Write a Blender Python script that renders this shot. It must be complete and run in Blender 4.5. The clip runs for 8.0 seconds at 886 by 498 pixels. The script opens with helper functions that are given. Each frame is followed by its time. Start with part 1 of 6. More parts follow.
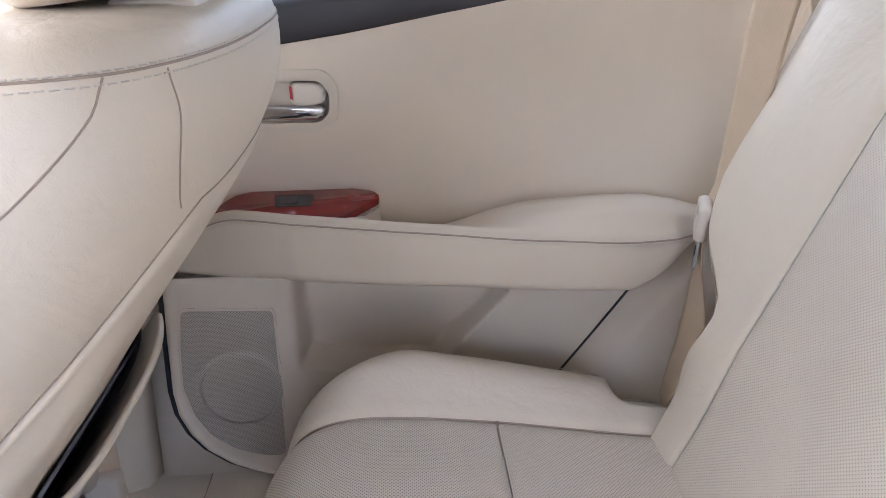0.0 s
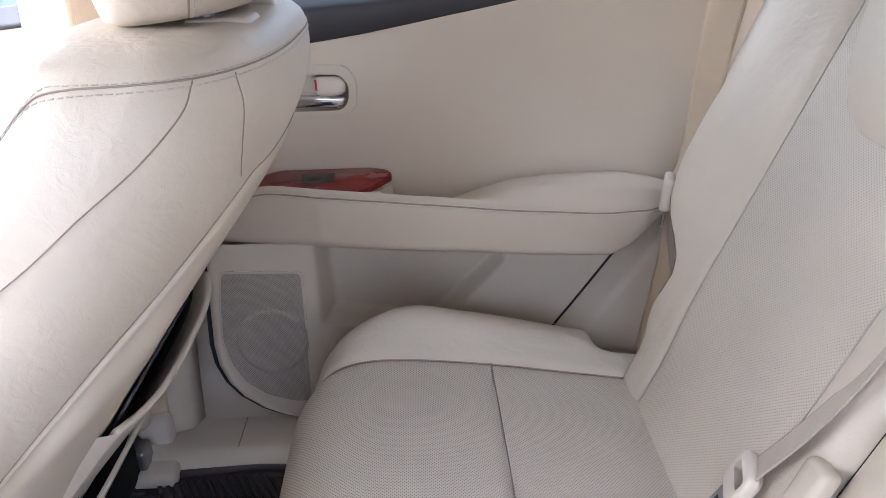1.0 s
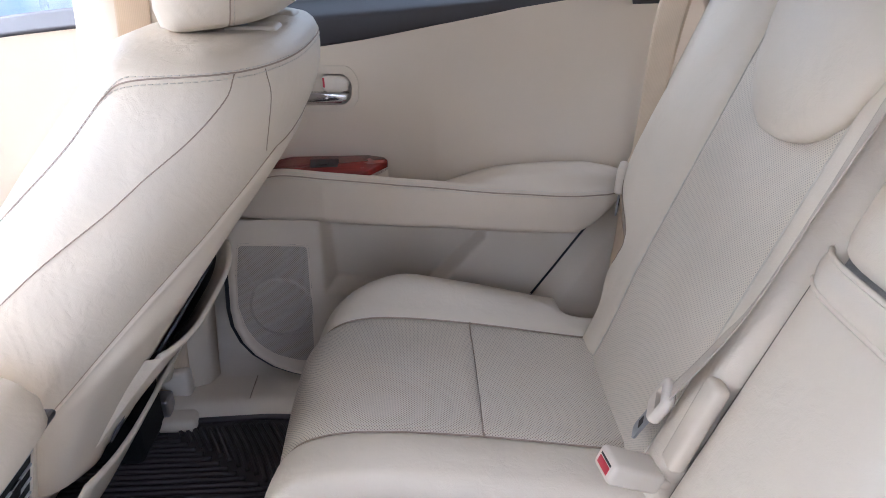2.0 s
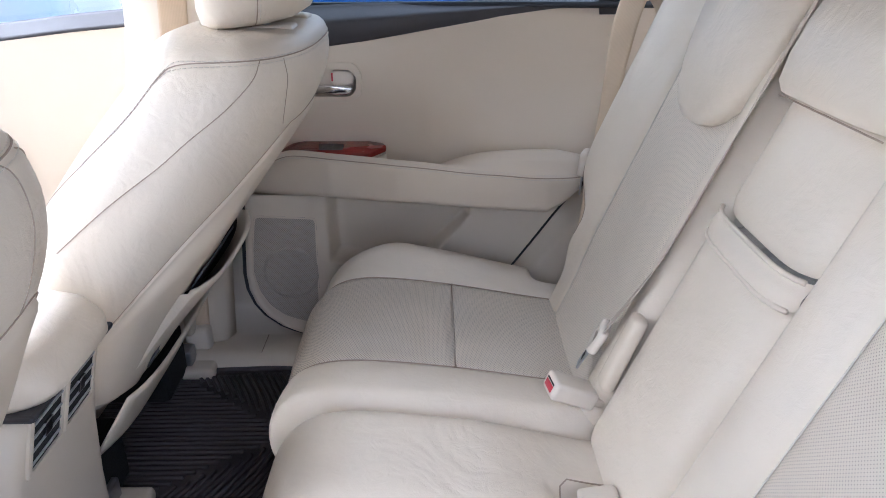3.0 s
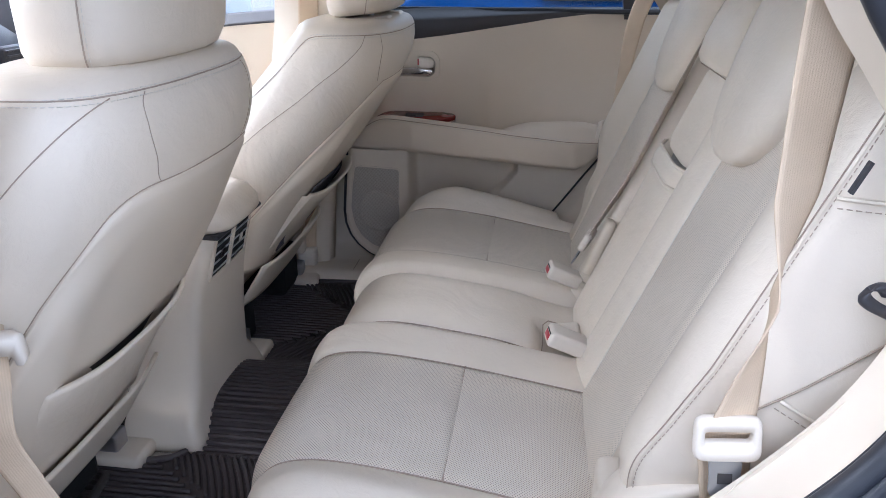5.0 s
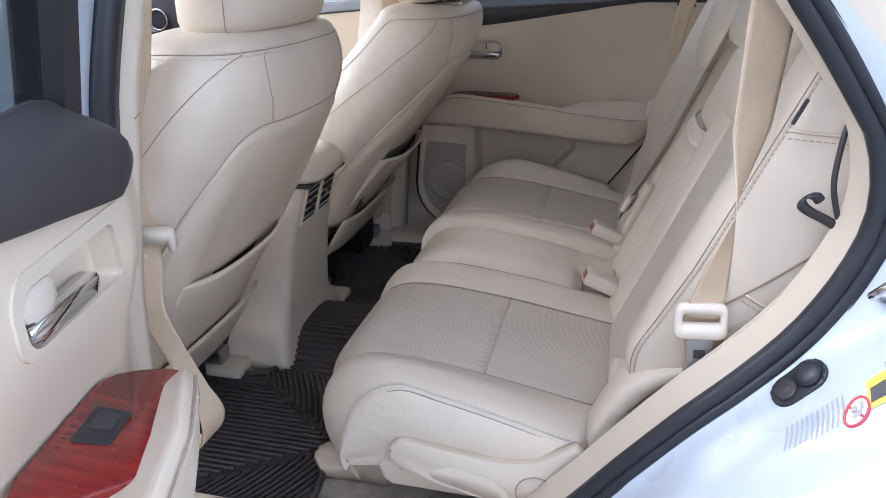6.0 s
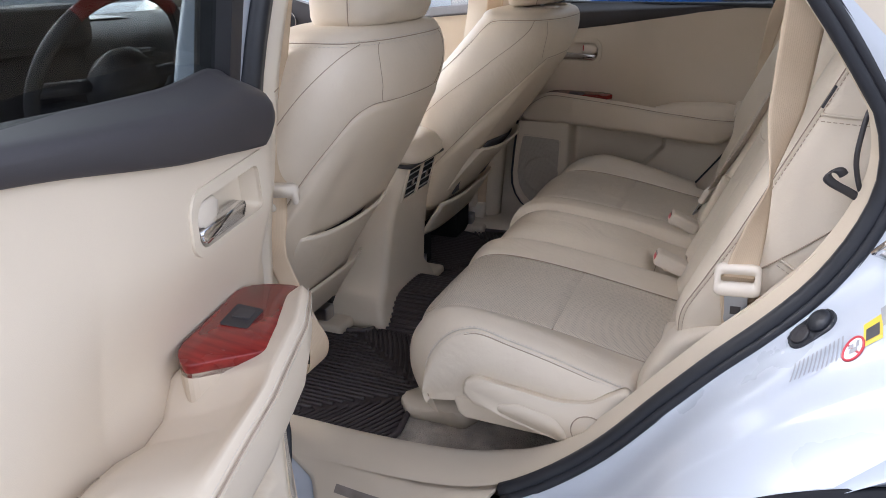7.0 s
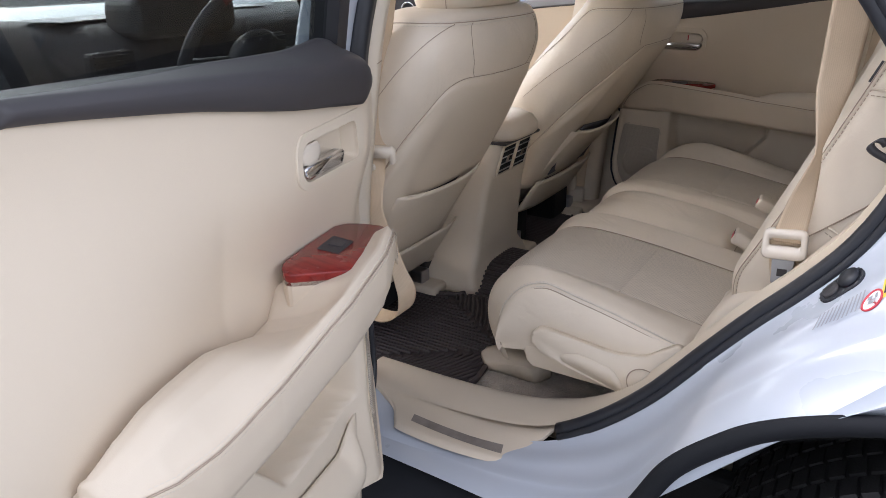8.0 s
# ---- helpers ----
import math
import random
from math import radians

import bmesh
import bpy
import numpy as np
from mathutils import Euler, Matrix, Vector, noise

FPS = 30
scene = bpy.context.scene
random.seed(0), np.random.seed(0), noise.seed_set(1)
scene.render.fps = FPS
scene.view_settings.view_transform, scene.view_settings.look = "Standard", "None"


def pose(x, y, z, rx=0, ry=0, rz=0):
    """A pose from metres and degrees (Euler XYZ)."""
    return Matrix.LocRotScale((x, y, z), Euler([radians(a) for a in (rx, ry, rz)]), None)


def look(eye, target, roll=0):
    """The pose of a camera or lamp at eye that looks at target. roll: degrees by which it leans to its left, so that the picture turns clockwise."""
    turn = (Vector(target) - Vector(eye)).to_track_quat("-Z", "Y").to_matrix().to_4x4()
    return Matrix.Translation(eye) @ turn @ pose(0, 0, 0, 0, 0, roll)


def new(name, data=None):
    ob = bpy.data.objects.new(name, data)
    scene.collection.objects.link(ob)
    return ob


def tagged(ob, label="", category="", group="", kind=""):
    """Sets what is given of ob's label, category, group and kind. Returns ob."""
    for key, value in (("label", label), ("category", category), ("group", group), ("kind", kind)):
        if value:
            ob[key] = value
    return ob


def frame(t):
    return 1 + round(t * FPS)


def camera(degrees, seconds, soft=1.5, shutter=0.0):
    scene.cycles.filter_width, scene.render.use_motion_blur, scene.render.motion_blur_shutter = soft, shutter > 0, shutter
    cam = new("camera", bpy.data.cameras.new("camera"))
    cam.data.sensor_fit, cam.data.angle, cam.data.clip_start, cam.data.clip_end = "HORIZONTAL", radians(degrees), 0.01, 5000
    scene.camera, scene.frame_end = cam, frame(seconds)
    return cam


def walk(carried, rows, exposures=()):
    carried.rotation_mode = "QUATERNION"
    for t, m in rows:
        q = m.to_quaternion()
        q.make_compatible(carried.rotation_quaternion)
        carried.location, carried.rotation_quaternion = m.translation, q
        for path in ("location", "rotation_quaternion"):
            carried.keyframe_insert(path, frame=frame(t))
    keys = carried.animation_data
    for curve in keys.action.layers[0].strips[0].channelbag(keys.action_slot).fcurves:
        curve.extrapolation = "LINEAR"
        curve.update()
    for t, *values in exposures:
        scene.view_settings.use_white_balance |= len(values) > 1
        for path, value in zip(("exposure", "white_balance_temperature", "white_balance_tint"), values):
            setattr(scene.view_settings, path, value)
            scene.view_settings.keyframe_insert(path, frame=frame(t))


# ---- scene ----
cam = camera(63.4, 8.0, 0.9)
PATH = [
    (0, (-0.0071, -0.1688, 1.175), (0.0837, 1.6559, 0.362), -1.6),
    (0.5, (-0.0042, -0.236, 1.192), (0.0533, 1.5802, 0.356), -2.2),
    (1, (0.0017, -0.3044, 1.21), (0.048, 1.5074, 0.364), -2.2),
    (1.5, (0.0053, -0.3806, 1.228), (0.0526, 1.4331, 0.387), -1.9),
    (2.8, (0.0448, -0.6136, 1.246), (0.0765, 1.2108, 0.427), -0.3),
    (3, (0.0509, -0.654, 1.25), (0.0689, 1.1741, 0.439), -0.4),
    (3.5, (0.0542, -0.7582, 1.251), (0.0335, 1.0776, 0.457), -0.4),
    (4, (0.067, -0.8729, 1.244), (-0.0167, 0.9648, 0.46), -0.4),
    (5.3, (0.1889, -1.1658, 1.244), (-0.1125, 0.6638, 0.495), -0.0),
    (5.5, (0.2001, -1.2053, 1.245), (-0.1388, 0.6119, 0.481), -0.2),
    (6, (0.2305, -1.3058, 1.237), (-0.2175, 0.4894, 0.479), -0.5),
    (6.5, (0.2556, -1.393, 1.24), (-0.32, 0.3709, 0.492), -0.6),
    (7, (0.3099, -1.4545, 1.235), (-0.4091, 0.2598, 0.498), -0.6),
    (7.5, (0.3844, -1.51, 1.227), (-0.4838, 0.1361, 0.495), -0.7),
    (8, (0.4265, -1.5529, 1.222), (-0.5786, 0.0103, 0.482), -1.0),
]
walk(cam, [(t, look(eye, target, roll)) for t, eye, target, roll in PATH],
     [(0.0, 2.85, 5550, 15), (1.5, 2.5, 5470, 15), (3.5, 2.35, 5400, 13), (5.5, 1.78, 5500, 13), (6.5, 1.5, 6000, 14), (8.0, 1.25, 6400, 15)])
# ---------------------------------------------------------------- light
world = bpy.data.worlds.new("sky")
scene.world = world
world.use_nodes = True
wn = world.node_tree.nodes
sky = wn.new("ShaderNodeTexSky")
sky.sky_type = "NISHITA"
sky.sun_disc = False
sky.sun_elevation, sky.sun_rotation = radians(42), radians(273)
sky.air_density, sky.dust_density = 1.0, 2.5
pale = wn.new("ShaderNodeHueSaturation")
pale.inputs["Saturation"].default_value = 0.35
world.node_tree.links.new(sky.outputs[0], pale.inputs["Color"])
world.node_tree.links.new(pale.outputs[0], wn["Background"].inputs[0])
wn["Background"].inputs[1].default_value = 0.32
sun = new("sun", bpy.data.lights.new("sun", "SUN"))
sun.data.energy, sun.data.angle, sun.data.color = 0.75, radians(80), (1.0, 0.99, 0.97)
sun.matrix_world = look((-3.0, 0.15, 2.7), (0, 0, 0))


# ---------------------------------------------------------------- materials
def material(name, color, rough=0.5, metal=0.0, var=0.08, scale=8.0, grain=600.0, bump=0.05, coat=0.0, sheen=0.0, spec=0.5):
    """A surface with colour drift at a large scale and grain relief at a fine one."""
    m = bpy.data.materials.new(name)
    m.use_nodes = True
    n, l = m.node_tree.nodes, m.node_tree.links
    b = n["Principled BSDF"]
    tc = n.new("ShaderNodeTexCoord")
    big = n.new("ShaderNodeTexNoise")
    big.inputs["Scale"].default_value, big.inputs["Detail"].default_value = scale, 6
    l.new(tc.outputs["Object"], big.inputs["Vector"])
    ramp = n.new("ShaderNodeMapRange")
    ramp.inputs["From Min"].default_value, ramp.inputs["From Max"].default_value = 0.3, 0.7
    ramp.inputs["To Min"].default_value, ramp.inputs["To Max"].default_value = 1 - var, 1 + var
    l.new(big.outputs["Fac"], ramp.inputs["Value"])
    mul = n.new("ShaderNodeVectorMath")
    mul.operation = "SCALE"
    mul.inputs[0].default_value = color
    l.new(ramp.outputs[0], mul.inputs["Scale"])
    l.new(mul.outputs[0], b.inputs["Base Color"])
    b.inputs["Roughness"].default_value, b.inputs["Metallic"].default_value = rough, metal
    b.inputs["Coat Weight"].default_value, b.inputs["Coat Roughness"].default_value = coat, 0.05
    b.inputs["Sheen Weight"].default_value = sheen
    b.inputs["Specular IOR Level"].default_value = spec
    rr = n.new("ShaderNodeMapRange")
    rr.inputs["To Min"].default_value, rr.inputs["To Max"].default_value = max(rough - 0.06, 0.02), min(rough + 0.08, 1)
    l.new(big.outputs["Fac"], rr.inputs["Value"])
    l.new(rr.outputs[0], b.inputs["Roughness"])
    if bump:
        fine = n.new("ShaderNodeTexVoronoi")
        fine.inputs["Scale"].default_value = grain
        l.new(tc.outputs["Object"], fine.inputs["Vector"])
        bm = n.new("ShaderNodeBump")
        bm.inputs["Strength"].default_value, bm.inputs["Distance"].default_value = bump, 0.002
        l.new(fine.outputs["Distance"], bm.inputs["Height"])
        l.new(bm.outputs[0], b.inputs["Normal"])
    return m


def creased(m, amount=0.25, scale=14.0):
    """Adds soft creases and dents to a leather."""
    n, l = m.node_tree.nodes, m.node_tree.links
    b = n["Principled BSDF"]
    tc = next(q for q in n if q.type == "TEX_COORD")
    t = n.new("ShaderNodeTexNoise")
    t.inputs["Scale"].default_value, t.inputs["Detail"].default_value, t.inputs["Distortion"].default_value = scale, 3, 1.2
    l.new(tc.outputs["Object"], t.inputs["Vector"])
    bm = n.new("ShaderNodeBump")
    bm.inputs["Strength"].default_value, bm.inputs["Distance"].default_value = amount, 0.012
    l.new(t.outputs["Fac"], bm.inputs["Height"])
    t2 = n.new("ShaderNodeTexNoise")
    t2.inputs["Scale"].default_value, t2.inputs["Detail"].default_value, t2.inputs["Distortion"].default_value = scale * 6, 4, 2.0
    l.new(tc.outputs["Object"], t2.inputs["Vector"])
    b2 = n.new("ShaderNodeBump")
    b2.inputs["Strength"].default_value, b2.inputs["Distance"].default_value = amount * 0.6, 0.003
    l.new(t2.outputs["Fac"], b2.inputs["Height"])
    l.new(bm.outputs[0], b2.inputs["Normal"])
    old = next(q for q in n if q.type == "BUMP" and q not in (bm, b2))
    l.new(b2.outputs[0], old.inputs["Normal"])
    return m


def perforated(m, pitch=0.0027, hole=0.23, dark=0.40):
    """Punches a staggered grid of small holes, laid out by the UV map in metres."""
    n, l = m.node_tree.nodes, m.node_tree.links
    b = n["Principled BSDF"]
    tc = next(q for q in n if q.type == "TEX_COORD")
    mp = n.new("ShaderNodeMapping")
    mp.inputs["Scale"].default_value = (1 / pitch, 1 / pitch, 1)
    mp.inputs["Rotation"].default_value = (0, 0, radians(45))
    l.new(tc.outputs["UV"], mp.inputs["Vector"])
    fr = n.new("ShaderNodeVectorMath")
    fr.operation = "FRACTION"
    l.new(mp.outputs[0], fr.inputs[0])
    sb = n.new("ShaderNodeVectorMath")
    sb.operation = "SUBTRACT"
    sb.inputs[1].default_value = (0.5, 0.5, 0)
    l.new(fr.outputs[0], sb.inputs[0])
    ml = n.new("ShaderNodeVectorMath")
    ml.operation = "MULTIPLY"
    ml.inputs[1].default_value = (1, 1, 0)
    l.new(sb.outputs[0], ml.inputs[0])
    ln = n.new("ShaderNodeVectorMath")
    ln.operation = "LENGTH"
    l.new(ml.outputs[0], ln.inputs[0])
    mr = n.new("ShaderNodeMapRange")
    mr.inputs["From Min"].default_value, mr.inputs["From Max"].default_value = hole - 0.05, hole + 0.05
    l.new(ln.outputs["Value"], mr.inputs["Value"])
    mx = n.new("ShaderNodeMapRange")
    mx.inputs["To Min"].default_value, mx.inputs["To Max"].default_value = dark, 1
    l.new(mr.outputs[0], mx.inputs["Value"])
    base = next(q for q in n if q.type == "VECT_MATH" and q.operation == "SCALE")
    sc = n.new("ShaderNodeVectorMath")
    sc.operation = "SCALE"
    l.new(base.outputs[0], sc.inputs[0])
    l.new(mx.outputs[0], sc.inputs["Scale"])
    l.new(sc.outputs[0], b.inputs["Base Color"])
    bm = n.new("ShaderNodeBump")
    bm.inputs["Strength"].default_value, bm.inputs["Distance"].default_value = 0.6, 0.001
    l.new(mr.outputs[0], bm.inputs["Height"])
    old = [q for q in n if q.type == "BUMP" and q != bm and not q.inputs["Normal"].is_linked][0]
    l.new(bm.outputs[0], old.inputs["Normal"])
    return m


def striped(m, pitch, axis="X", depth=0.5, dark=0.85):
    """Fine woven or ribbed lines across the UV map."""
    n, l = m.node_tree.nodes, m.node_tree.links
    b = n["Principled BSDF"]
    tc = next(q for q in n if q.type == "TEX_COORD")
    w = n.new("ShaderNodeTexWave")
    w.bands_direction = axis
    w.inputs["Scale"].default_value = 0.314 / pitch
    l.new(tc.outputs["UV"], w.inputs["Vector"])
    mx = n.new("ShaderNodeMapRange")
    mx.inputs["To Min"].default_value, mx.inputs["To Max"].default_value = dark, 1.05
    l.new(w.outputs["Fac"], mx.inputs["Value"])
    base = next(q for q in n if q.type == "VECT_MATH" and q.operation == "SCALE")
    sc = n.new("ShaderNodeVectorMath")
    sc.operation = "SCALE"
    l.new(base.outputs[0], sc.inputs[0])
    l.new(mx.outputs[0], sc.inputs["Scale"])
    l.new(sc.outputs[0], b.inputs["Base Color"])
    bm = n.new("ShaderNodeBump")
    bm.inputs["Strength"].default_value, bm.inputs["Distance"].default_value = depth, 0.001
    l.new(w.outputs["Fac"], bm.inputs["Height"])
    old = next(q for q in n if q.type == "BUMP" and q != bm)
    l.new(bm.outputs[0], old.inputs["Normal"])
    return m


TAN = (0.68, 0.59, 0.475)
LEATHER = creased(material("beige_leather", TAN, 0.42, var=0.05, scale=5, grain=900, bump=0.06), 0.32, 9)
PERF = perforated(creased(material("perforated_leather", (0.675, 0.59, 0.48), 0.45, var=0.05, scale=6, grain=900, bump=0.05), 0.22, 10))
PERF_BACK = perforated(creased(material("fine_perforated_leather", (0.675, 0.59, 0.48), 0.45, var=0.05, scale=6, grain=900, bump=0.05), 0.22, 10), 0.0027, 0.20, 0.62)
VINYL = material("beige_door_vinyl", (0.67, 0.57, 0.45), 0.48, var=0.03, scale=3, grain=1100, bump=0.05)
PLASTIC = material("beige_plastic", (0.65, 0.56, 0.445), 0.5, var=0.035, scale=5, grain=1400, bump=0.05)
PALE = material("pale_plastic", (0.70, 0.62, 0.52), 0.38, var=0.03, scale=10, grain=1500, bump=0.02)
STITCH = material("stitch_thread", (0.37, 0.29, 0.22), 0.7, var=0.1, scale=60, grain=2000, bump=0.1)
THREAD = material("pale_thread", (0.62, 0.56, 0.48), 0.7, var=0.1, scale=60, grain=2000, bump=0.1)
# Near-black for joints and holes, and for shade painted under the seats.
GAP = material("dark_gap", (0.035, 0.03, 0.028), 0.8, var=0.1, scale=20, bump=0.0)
BLACK = material("black_trim", (0.030, 0.028, 0.032), 0.46, var=0.08, scale=9, grain=1500, bump=0.06)
GREYTRIM = material("charcoal_soft_trim", (0.046, 0.042, 0.046), 0.5, var=0.08, scale=7, grain=1300, bump=0.08)
SEAL = material("rubber_seal", (0.018, 0.020, 0.026), 0.42, var=0.12, scale=25, grain=800, bump=0.05)
RUBBER = material("mat_rubber", (0.056, 0.044, 0.044), 0.5, var=0.18, scale=12, grain=900, bump=0.15)
CARPET = material("beige_carpet", (0.42, 0.365, 0.30), 0.95, var=0.20, scale=38, grain=300, bump=0.9, sheen=0.2)
PAINT = material("white_paint", (0.48, 0.52, 0.585), 0.28, var=0.01, scale=4, bump=0.0, coat=0.3)
CHROME = material("chrome", (0.75, 0.75, 0.77), 0.09, 1.0, var=0.03, scale=20, bump=0.0)
STEEL = material("brushed_steel", (0.42, 0.42, 0.44), 0.33, 1.0, var=0.1, scale=40, grain=700, bump=0.08)
BELT = striped(material("seat_belt_webbing", (0.60, 0.465, 0.325), 0.75, var=0.08, scale=14, grain=1500, bump=0.2), 0.0024, "X", 0.10, 0.985)
WELL = material("black_wheel_liner", (0.004, 0.004, 0.0045), 0.85, var=0.15, scale=18, bump=0.2, grain=300)
TYRE = material("tyre_rubber", (0.009, 0.009, 0.0095), 0.7, var=0.2, scale=14, grain=400, bump=0.15)
CLAD = material("matt_black_cladding", (0.009, 0.010, 0.013), 0.72, var=0.12, scale=9, grain=900, bump=0.1, spec=0.25)
ASPHALT = material("asphalt", (0.11, 0.11, 0.112), 0.9, var=0.35, scale=24, grain=90, bump=0.9)
RED = material("red_plastic", (0.52, 0.035, 0.05), 0.4, var=0.05, scale=40, bump=0.0)
HEADLINER = material("headliner_cloth", (0.60, 0.55, 0.47), 0.95, var=0.04, scale=20, grain=900, bump=0.3)
BLUE = material("blue_paint", (0.03, 0.16, 0.55), 0.2, var=0.03, scale=3, bump=0.0, coat=0.8)
WALLMAT = material("pale_render", (0.62, 0.62, 0.60), 0.9, var=0.08, scale=1.5, grain=60, bump=0.2)
YELLOW = material("yellow_sticker", (0.75, 0.55, 0.06), 0.5, var=0.03, scale=60, bump=0.0)
INK = material("grey_print", (0.30, 0.30, 0.32), 0.6, var=0.03, scale=60, bump=0.0)
WHITE = material("white_sticker", (0.78, 0.79, 0.80), 0.5, var=0.02, scale=60, bump=0.0)


def wood_material():
    m = material("red_lacquered_wood", (0.20, 0.022, 0.016), 0.25, var=0.18, scale=16, bump=0.0, coat=0.35, spec=0.3)
    n, l = m.node_tree.nodes, m.node_tree.links
    tc = next(q for q in n if q.type == "TEX_COORD")
    mp = n.new("ShaderNodeMapping")
    mp.inputs["Scale"].default_value = (10, 90, 90)
    l.new(tc.outputs["Object"], mp.inputs["Vector"])
    t = n.new("ShaderNodeTexNoise")
    t.inputs["Scale"].default_value, t.inputs["Detail"].default_value = 1.5, 8
    l.new(mp.outputs[0], t.inputs["Vector"])
    r = n.new("ShaderNodeValToRGB")
    r.color_ramp.elements[0].position, r.color_ramp.elements[1].position = 0.3, 0.7
    r.color_ramp.elements[0].color, r.color_ramp.elements[1].color = (0.17, 0.012, 0.011, 1), (0.29, 0.026, 0.021, 1)
    l.new(t.outputs["Fac"], r.inputs["Fac"])
    l.new(r.outputs[0], n["Principled BSDF"].inputs["Base Color"])
    return m


def glass_material(name, tint):
    m = bpy.data.materials.new(name)
    m.use_nodes = True
    b = m.node_tree.nodes["Principled BSDF"]
    b.inputs["Base Color"].default_value = (*tint, 1)
    b.inputs["Roughness"].default_value = 0.01
    b.inputs["IOR"].default_value = 1.45
    b.inputs["Transmission Weight"].default_value = 1.0
    return m


def tinted_material(name, tint):
    """A thin tinted pane: it dims what passes and mirrors the sky at a slant."""
    m = bpy.data.materials.new(name)
    m.use_nodes = True
    n, l = m.node_tree.nodes, m.node_tree.links
    n.remove(n["Principled BSDF"])
    clear, gloss, mix, slant = n.new("ShaderNodeBsdfTransparent"), n.new("ShaderNodeBsdfGlossy"), n.new("ShaderNodeMixShader"), n.new("ShaderNodeLayerWeight")
    curve, fade = n.new("ShaderNodeMath"), n.new("ShaderNodeMath")
    clear.inputs["Color"].default_value = (*tint, 1)
    gloss.inputs["Roughness"].default_value = 0.01
    slant.inputs["Blend"].default_value = 0.5
    curve.operation, curve.inputs[1].default_value = "POWER", 5
    fade.operation, fade.inputs[1].default_value, fade.inputs[2].default_value = "MULTIPLY_ADD", 0.6, 0.03
    l.new(slant.outputs["Facing"], curve.inputs[0])
    l.new(curve.outputs[0], fade.inputs[0])
    l.new(fade.outputs[0], mix.inputs[0])
    l.new(clear.outputs[0], mix.inputs[1])
    l.new(gloss.outputs[0], mix.inputs[2])
    l.new(mix.outputs[0], n["Material Output"].inputs["Surface"])
    return m


WOOD = wood_material()
GLASS = glass_material("clear_glass", (0.93, 0.96, 0.95))
DARKGLASS = tinted_material("tinted_glass", (0.50, 0.52, 0.52))
# Same glass with a darker tint, to dim what shows through the open door.
DIMMED_GLASS = tinted_material("dimmed_glass", (0.43, 0.46, 0.46))


# ---------------------------------------------------------------- building helpers
def mesh_object(name, verts, faces, mat, parent=None, label="", smooth=True, uvs=None):
    me = bpy.data.meshes.new(name)
    me.from_pydata([tuple(v) for v in verts], [], faces)
    if uvs is not None:
        lay = me.uv_layers.new(name="UVMap")
        idx = np.empty(len(me.loops), dtype=np.int32)
        me.loops.foreach_get("vertex_index", idx)
        lay.data.foreach_set("uv", np.asarray(uvs, dtype=np.float32)[idx].ravel())
    me.polygons.foreach_set("use_smooth", [smooth] * len(me.polygons))
    me.materials.append(mat)
    me.update()
    ob = new(name, me)
    if parent:
        ob.parent = parent
    if label:
        ob["label"] = label
    return ob


def part(name, bm, mat, parent=None, label="", smooth=False):
    me = bpy.data.meshes.new(name)
    bmesh.ops.recalc_face_normals(bm, faces=bm.faces)
    bm.to_mesh(me)
    bm.free()
    me.polygons.foreach_set("use_smooth", [smooth] * len(me.polygons))
    me.materials.append(mat)
    ob = new(name, me)
    if parent:
        ob.parent = parent
    if label:
        ob["label"] = label
    return ob


def thing(name, label, category, group="", kind="", at=(0, 0, 0)):
    ob = new(name)
    ob.empty_display_size = 0.05
    return tagged(ob, label, category, group, kind)


def patch(name, f, nu, nv, mat, parent=None, label="", thick=0.0):
    """A sheet sampled from f(u, v); its UV map runs in metres. With thick it becomes a shell of that depth."""
    P = np.array([[f(i / nu, j / nv) for j in range(nv + 1)] for i in range(nu + 1)], dtype=float)
    du = np.concatenate([np.zeros((1, nv + 1)), np.cumsum(np.linalg.norm(np.diff(P, axis=0), axis=2), axis=0)])
    dv = np.concatenate([np.zeros((nu + 1, 1)), np.cumsum(np.linalg.norm(np.diff(P, axis=1), axis=2), axis=1)], axis=1)
    uv = np.stack([du, dv], axis=2).reshape(-1, 2)
    V = P.reshape(-1, 3)
    w = nv + 1
    F = [(i * w + j, (i + 1) * w + j, (i + 1) * w + j + 1, i * w + j + 1) for i in range(nu) for j in range(nv)]
    if thick:
        gu, gv = np.gradient(P, axis=0), np.gradient(P, axis=1)
        N = np.cross(gu, gv)
        N /= np.linalg.norm(N, axis=2, keepdims=True) + 1e-12
        k = len(V)
        V = np.concatenate([V, (P - thick * N).reshape(-1, 3)])
        uv = np.concatenate([uv, uv])
        F += [tuple(k + q for q in reversed(g)) for g in list(F)]
        rim = [i * w for i in range(nu + 1)] + [nu * w + j for j in range(1, w)] + [i * w + nv for i in range(nu - 1, -1, -1)] + [j for j in range(nv - 1, 0, -1)]
        F += [(rim[q], rim[(q + 1) % len(rim)], k + rim[(q + 1) % len(rim)], k + rim[q]) for q in range(len(rim))]
    ob = mesh_object(name, V, F, mat, parent, label, True, uv)
    if thick:
        bm = bmesh.new()
        bm.from_mesh(ob.data)
        bmesh.ops.recalc_face_normals(bm, faces=bm.faces)
        bm.to_mesh(ob.data)
        bm.free()
    return ob


